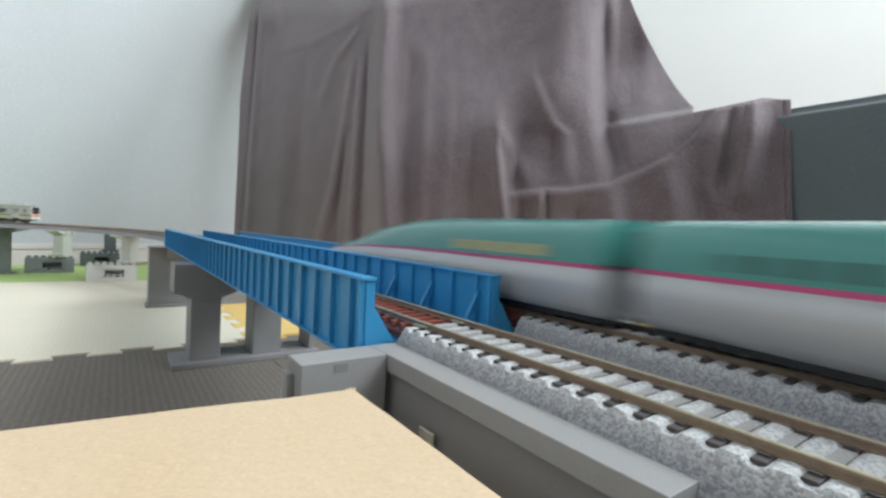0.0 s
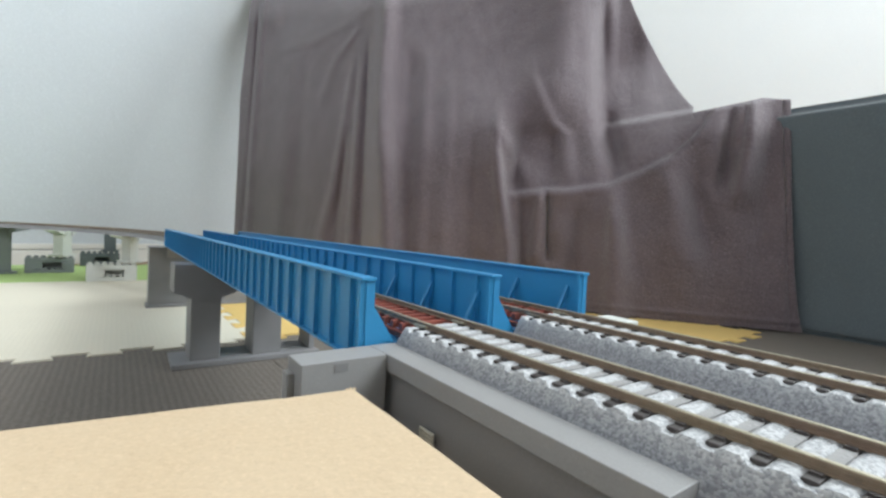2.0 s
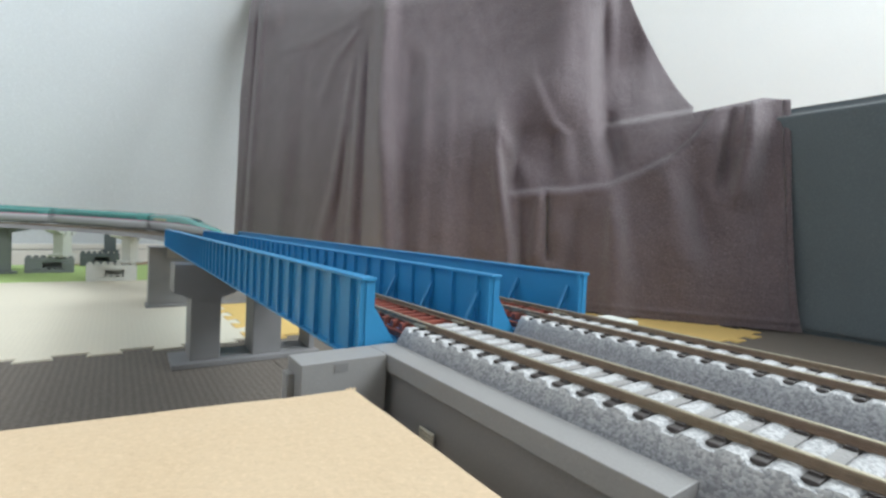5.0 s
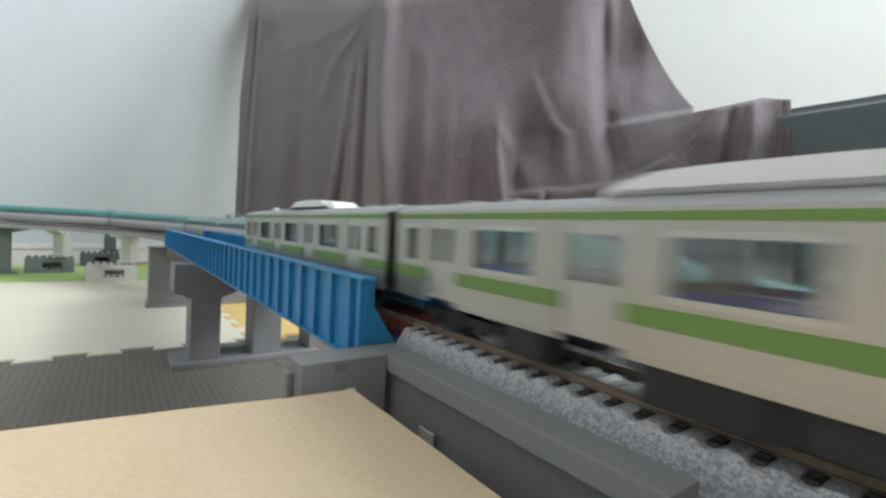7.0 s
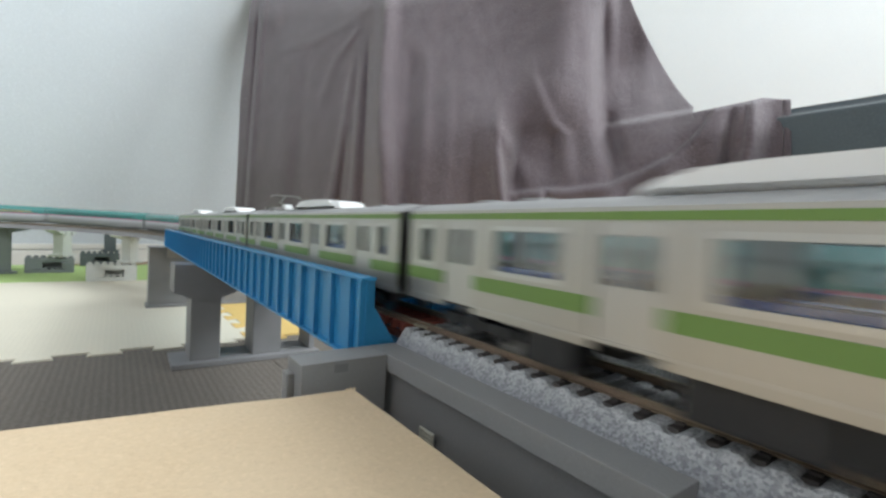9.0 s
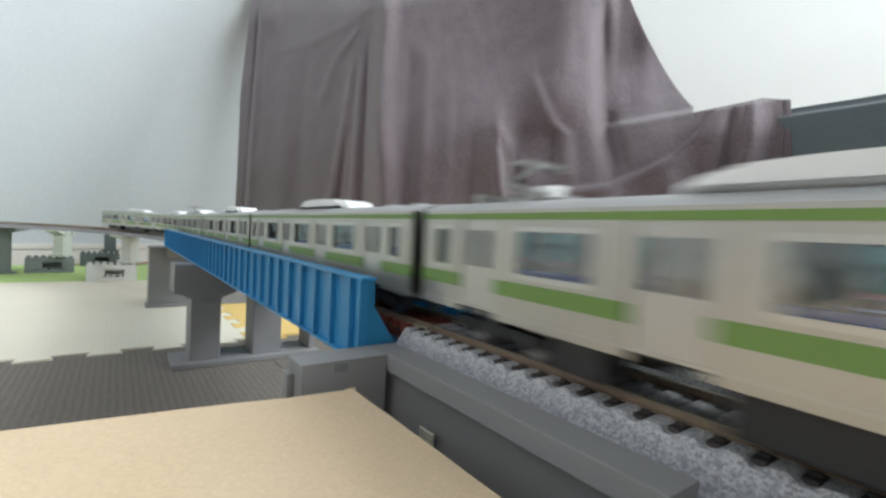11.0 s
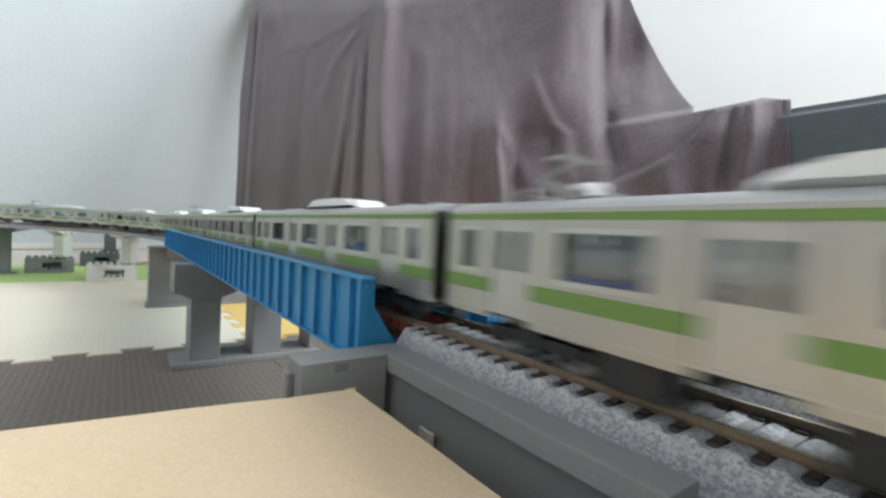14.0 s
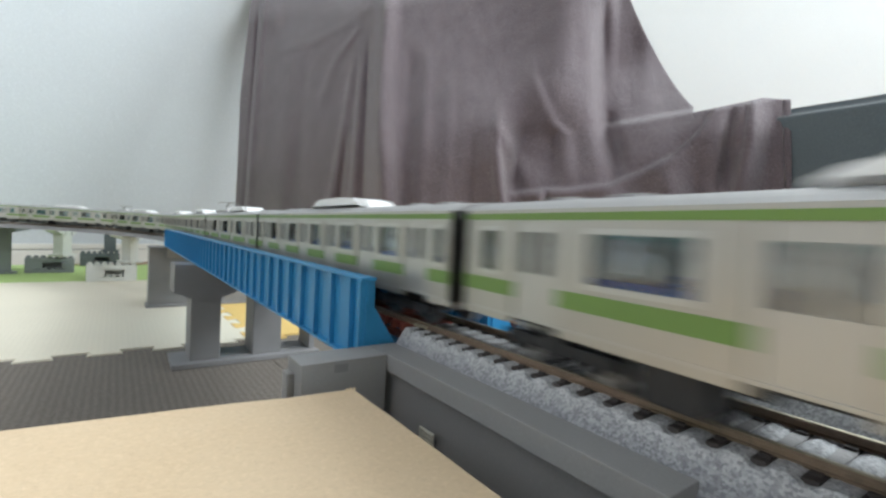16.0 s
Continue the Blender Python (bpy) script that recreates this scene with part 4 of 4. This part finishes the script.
            part("antenna", boxes((-0.0010, 0.0010, e * 0.054 - 0.002, e * 0.054 + 0.002, Z_ROOF - 0.0002, Z_ROOF + 0.0012)), M_UNIT, roof)
        else:
            # black stands in for the deep shade between two cars
            f = part("end_wall", boxes((-WIDE, WIDE, y0, y1, Z_SKIRT, Z_EAVE)), M_UNDER, car, "end wall painted dark for the shaded gap")
            yy = sorted((e * (HALF + 0.0011), e * HALF))
            part("gangway", boxes((-0.0070, 0.0070, yy[0], yy[1], 0.0072, 0.0212), bevel=0.0002), M_UNDER, f, "black bellows gangway")
        yy = sorted((e * (HALF + 0.0011), e * (HALF - 0.006)))
        part("coupler", boxes((-0.0012, 0.0012, yy[0], yy[1], 0.0040, 0.0060)), M_UNDER, car)
    part("chassis", boxes((-WIDE + 0.0008, WIDE - 0.0008, -HALF + 0.001, HALF - 0.001, 0.0062, 0.0090)), M_UNDER, car)
    for s in (-1, 1):
        for c, w in windows[:benches]:
            part("seat", boxes((s * 0.0066 - 0.0020, s * 0.0066 + 0.0020, c - w - 0.0006, c + w + 0.0006, 0.0090, 0.0128), (s * 0.0084 - 0.0004, s * 0.0084 + 0.0004, c - w - 0.0006, c + w + 0.0006, 0.0128, 0.0138)), M_SEAT, car, "blue bench seat")
    for y in (-0.046, 0.046):
        bogie(car, y, 0.0064)
    gear = ((-0.0300, -0.0178, 0.0013), (-0.0168, -0.0040, 0.0018), (-0.0032, 0.0105, 0.0012), (0.0240, 0.0325, 0.0014))
    for a, b, z in gear:
        for s in (-1, 1):
            part("equipment_box", boxes((s * 0.0062 - 0.0026, s * 0.0062 + 0.0026, a, b, z, 0.0062), bevel=0.0003), M_UNDER, car)
    return car


def add_pantograph(car, y):
    p = part("pantograph", boxes((-0.0055, 0.0055, y - 0.007, y - 0.005, Z_ROOF, Z_ROOF + 0.0012), (-0.0055, 0.0055, y + 0.005, y + 0.007, Z_ROOF, Z_ROOF + 0.0012)), M_STEEL, car, "raised grey metal pantograph")
    for x in (-0.0045, 0.0045):
        for d in (-0.006, 0.006):
            bm = bmesh.new()
            cylinder(bm, (x, y + d, Z_ROOF + 0.0002), 0.0007, 0.0014, "z", 10)
            part("insulator", bm, M_UNIT, p, "white insulator")
    part("arm_base", boxes((-0.0016, 0.0016, y - 0.0075, y - 0.0040, Z_ROOF, Z_ROOF + 0.0024), bevel=0.0003), M_UNIT, p)
    bm = bmesh.new()
    z = Z_ROOF + 0.001
    bar(bm, (0, y - 0.0055, z), (0, y + 0.0045, z + 0.0026), 0.0007, 0.0006)
    bar(bm, (0.0008, y - 0.0035, z), (0.0006, y + 0.0050, z + 0.0022), 0.0003, 0.0003)
    bar(bm, (0, y + 0.0045, z + 0.0026), (0, y - 0.0030, z + 0.0050), 0.0006, 0.0005)
    part("arm", bm, M_STEEL, p)
    bm = bmesh.new()
    for d in (-0.0040, -0.0022):
        bar(bm, (-0.0046, y + d, z + 0.0051), (0.0046, y + d, z + 0.0051), 0.0005, 0.0005)
        bar(bm, (0.0046, y + d, z + 0.0051), (0.0060, y + d, z + 0.0043), 0.0004, 0.0004)
        bar(bm, (-0.0046, y + d, z + 0.0051), (-0.0060, y + d, z + 0.0043), 0.0004, 0.0004)
    part("contact_strip", bm, M_STEEL, p)


COMMUTERS = []


def build_commuter_train():
    base = commuter_car("silver commuter train car with yellow-green bands and blue seats")
    first = commuter_car("silver leading commuter car with a driver's cab", 1)
    last = commuter_car("silver rear commuter car with black windscreen and red lamps", -1)
    six = commuter_car("silver commuter car with six doors and narrow windows", 0, SIX_DOORS, SIX_WINDOWS, 5)
    mids = [base] + [copy_thing(base, Matrix.Identity(4)) for _ in range(4)] + [six] + [copy_thing(base, Matrix.Identity(4)) for _ in range(2)] + [copy_thing(six, Matrix.Identity(4))]
    for i in (2, 5, 8):
        m = mids[i - 1]
        add_pantograph(m, HALF - 0.017)
        tagged(m, "silver commuter car with yellow-green bands and a raised pantograph")
    COMMUTERS.extend([first] + mids + [last])


# ------------------------------------------------------------------ high-speed train
BULLET, NOSE_CAR = 0.1563, 0.1656
LOWER = ((0.0070, 0.0022), (0.0094, 0.0026), (0.0103, 0.0044), (0.0105, 0.0085), (0.0105, 0.0124))
STRIPE = ((0.0105, 0.0124), (0.0105, 0.0133))
UPPER = ((0.0105, 0.0133), (0.0104, 0.0160), (0.0099, 0.0188), (0.0086, 0.0209), (0.0064, 0.0222), (0.0034, 0.0229), (0.0, 0.0231))


def curve_at(x, pts):
    if x <= pts[0][0]:
        return pts[0][1]
    for (a, va), (b, vb) in zip(pts, pts[1:]):
        if x <= b:
            return va + (vb - va) * (x - a) / (b - a)
    return pts[-1][1]


NOSE_TOP = ((0.0, 0.0068), (0.004, 0.0092), (0.012, 0.0112), (0.024, 0.0128), (0.036, 0.0146), (0.046, 0.0164), (0.052, 0.0182), (0.062, 0.0198), (0.074, 0.0214), (0.086, 0.0226), (0.098, 0.0231))
NOSE_MID = ((0.0, 0.0050), (0.006, 0.0074), (0.020, 0.0098), (0.036, 0.0111), (0.060, 0.0122), (0.090, 0.0128))
NOSE_WIDE = ((0.0, 0.25), (0.003, 0.42), (0.010, 0.60), (0.025, 0.76), (0.045, 0.88), (0.07, 0.96), (0.098, 1.0))


def bullet_point(x, z, d):
    """Shrink a section point towards the nose; d: metres behind the tip."""
    if d > 0.1:
        return x, z
    top, mid, wide = curve_at(d, NOSE_TOP), curve_at(d, NOSE_MID), curve_at(d, NOSE_WIDE)
    if z <= 0.01285:
        zz = 0.0022 + (z - 0.0022) * (mid - 0.0022) / (0.01285 - 0.0022)
    else:
        zz = mid + (z - 0.01285) * (top - mid) / (0.0231 - 0.01285)
    pinch = 1.0 - 0.35 * (1 - ease(d, 0.02, 0.075)) * ease(z, 0.0133, 0.0215)
    return x * wide * pinch, zz


def bullet_shell(section, stations, nose, length, closed_bottom=False):
    """Loft one band of the section over both sides."""
    bm = bmesh.new()
    rings = []
    full = [(-x, z) for x, z in section] + [(x, z) for x, z in section[::-1]]
    if section[-1][0] == 0.0:
        full.pop(len(section))
    for y in stations:
        d = (length / 2 - y) if nose > 0 else (y + length / 2) if nose < 0 else 1.0
        rings.append([bm.verts.new((*(lambda q: (q[0], y, q[1]))(bullet_point(x, z, d)),)) for x, z in full])
    n = len(full)
    for a, b in zip(rings, rings[1:]):
        for j in range(n - 1):
            if section is not STRIPE or j != len(section) - 1:
                bm.faces.new((a[j], a[j + 1], b[j + 1], b[j]))
        if closed_bottom:
            bm.faces.new((a[n - 1], a[0], b[0], b[n - 1]))
    if section is not STRIPE:
        for f in (bm.faces.new(rings[0]), bm.faces.new(rings[-1][::-1])):
            for e in f.edges:
                e.smooth = False
    return bm


def bullet_car(label, nose=0, panto=False):
    car = thing("bullet_train_car", label, "train car", "cars of the turquoise high-speed train")
    length = NOSE_CAR if nose else BULLET
    lo, hi = -length / 2 + 0.0034, length / 2 - 0.0034
    st = [lo + (hi - lo) * i / 40 for i in range(41)]
    if nose:
        tip = nose * length / 2
        st = sorted({round(tip - nose * d, 5) for d in [0, 0.001, 0.002, 0.004, 0.007] + [0.01 + 0.004 * i for i in range(25)]} | {y for y in st if abs(y - tip) > 0.108})
    low = part("lower_body", bullet_shell(LOWER, st, nose, length, True), M_WHITE, car, "pearl white lower body", smooth=True)
    part("stripe", bullet_shell(STRIPE, st, nose, length), M_PINK, low, "thin pink waist stripe")
    up = part("upper_body", bullet_shell(UPPER, st, nose, length), M_TEAL, car, "glossy turquoise upper body", smooth=True)
    if "bullet" not in PANE:
        PANE["bullet"] = mesh_from("window_pane", boxes((-0.00015, 0.00015, -0.0018, 0.0018, 0.0143, 0.0171), bevel=0.00008), M_BULLETPANE)
        PANE["cream"] = mesh_from("window_pane", boxes((-0.00015, 0.00015, -0.0026, 0.0026, 0.0142, 0.0168), bevel=0.00008), M_LITPANE)
    y0, y1 = lo + 0.018, hi - 0.018
    if nose > 0:
        y1 = hi - 0.112
    if nose < 0:
        y0 = lo + 0.112
    n = int((y1 - y0) / 0.0063)
    for i in range(n + 1):
        for s in (-1, 1):
            shared("window_pane", PANE["cream" if nose else "bullet"], up, (s * 0.01045, y0 + (y1 - y0) * i / max(1, n), 0))
    if nose:
        bm = bmesh.new()
        yt = nose * (length / 2)
        for i, (d, w) in enumerate(((0.050, 0.0030), (0.053, 0.0036), (0.057, 0.0038), (0.061, 0.0036))):
            zt = curve_at(d, NOSE_TOP)
            box(bm, -w, w, yt - nose * d - 0.0019, yt - nose * d + 0.0019, zt - 0.0012, zt + 0.0001)
        part("cockpit_glass", bm, M_DARKGLASS, up, "black cockpit glass")
    else:
        for e in (-1, 1):
            yy = sorted((e * (length / 2 - 0.0001), e * (length / 2 - 0.0036)))
            part("diaphragm", boxes((-0.0080, 0.0080, yy[0], yy[1], 0.0040, 0.0205), bevel=0.0003), M_UNDER, car, "dark joint between cars")
    if panto:
        y = lo + 0.022
        p = part("pantograph_cover", boxes((-0.0062, -0.0054, y - 0.012, y + 0.012, 0.0220, 0.0252), (0.0054, 0.0062, y - 0.012, y + 0.012, 0.0220, 0.0252), bevel=0.0003), M_ROOF, car, "grey pantograph screen")
        bm = bmesh.new()
        bar(bm, (0, y - 0.004, 0.0228), (0, y + 0.004, 0.0262), 0.0008, 0.0008)
        bar(bm, (-0.004, y + 0.004, 0.0264), (0.004, y + 0.004, 0.0264), 0.0008, 0.0008)
        part("arm", bm, M_STEEL, p)
    part("underframe", boxes((-0.0082, 0.0082, max(lo, lo + (0.02 if nose < 0 else 0)), hi - (0.02 if nose > 0 else 0), 0.0012, 0.0024)), M_UNDER, car)
    for y in (-0.052, 0.052):
        b = part("bogie", boxes((-0.0078, 0.0078, y - 0.011, y + 0.011, 0.0010, 0.0021)), M_UNDER, car, "black wheel truck")
        for d in (-0.0078, 0.0078):
            wheelset(b, y + d, 0.0021)
    return car


BULLETS = []


def build_bullet_train():
    base = bullet_car("turquoise and white high-speed train car with pink stripe")
    pan = bullet_car("turquoise high-speed car with a grey pantograph screen", 0, True)
    # the train runs against the direction of s, so its front is turned about
    front = bullet_car("turquoise and white high-speed train nose car", 1)
    back = bullet_car("turquoise and white rear car with long pointed nose", -1)
    pan2 = copy_thing(pan, Matrix.Identity(4))
    mids = [base, pan] + [copy_thing(base, Matrix.Identity(4)) for _ in range(3)] + [pan2] + [copy_thing(base, Matrix.Identity(4)) for _ in range(2)]
    BULLETS.extend([front] + mids + [back])


# ------------------------------------------------------------------ how the trains run


def seat_on_track(s, off, wheelbase, backwards):
    a, _ = on_loop(s - wheelbase, off)
    b, _ = on_loop(s + wheelbase, off)
    d = (a - b) if backwards else (b - a)
    p = (a + b) / 2
    pitch = math.atan2(d.z, math.hypot(d.x, d.y))
    return Matrix.Translation((p.x, p.y, RAIL + p.z)) @ Matrix.Rotation(math.atan2(d.y, d.x) - math.pi / 2, 4, "Z") @ Matrix.Rotation(pitch, 4, "X")


STEP = 0.25


def commuter_front(t):
    return 0.2820 + 0.1310 * (t - 8.0)


def bullet_front(t):
    return 0.124 - 0.266 * (t - 6.3) - 0.0075 * max(0.0, 1 - t / 3.8) + 0.029 * ease(t, 1.0, 3.5) * (1 - ease(t, 4.2, 6.8))


def motions():
    times = [i * STEP for i in range(int(16 / STEP) + 1)]
    for k, car in enumerate(COMMUTERS):
        walk(car, [(t, seat_on_track(commuter_front(t) - CAR * (k + 0.5), 0.0, 0.046, False)) for t in times])
    for k, car in enumerate(BULLETS):
        mid = NOSE_CAR / 2 if k == 0 else NOSE_CAR + BULLET * (k - 0.5) if k < 9 else NOSE_CAR * 1.5 + BULLET * 8
        walk(car, [(t, seat_on_track(bullet_front(t) + mid, SPACING, 0.052, True)) for t in times])


# ------------------------------------------------------------------ build
build_room()
build_mats()
build_bench()
build_blanket()
build_bridge()
build_bridge_piers()
build_abutment()
build_cardboard()
build_supports()
build_small_things()
build_commuter_train()
build_bullet_train()
build_track(0.0, "inner model railway track with grey ballast and tarnished rails")
build_track(SPACING, "outer model railway track with grey ballast and tarnished rails")
motions()
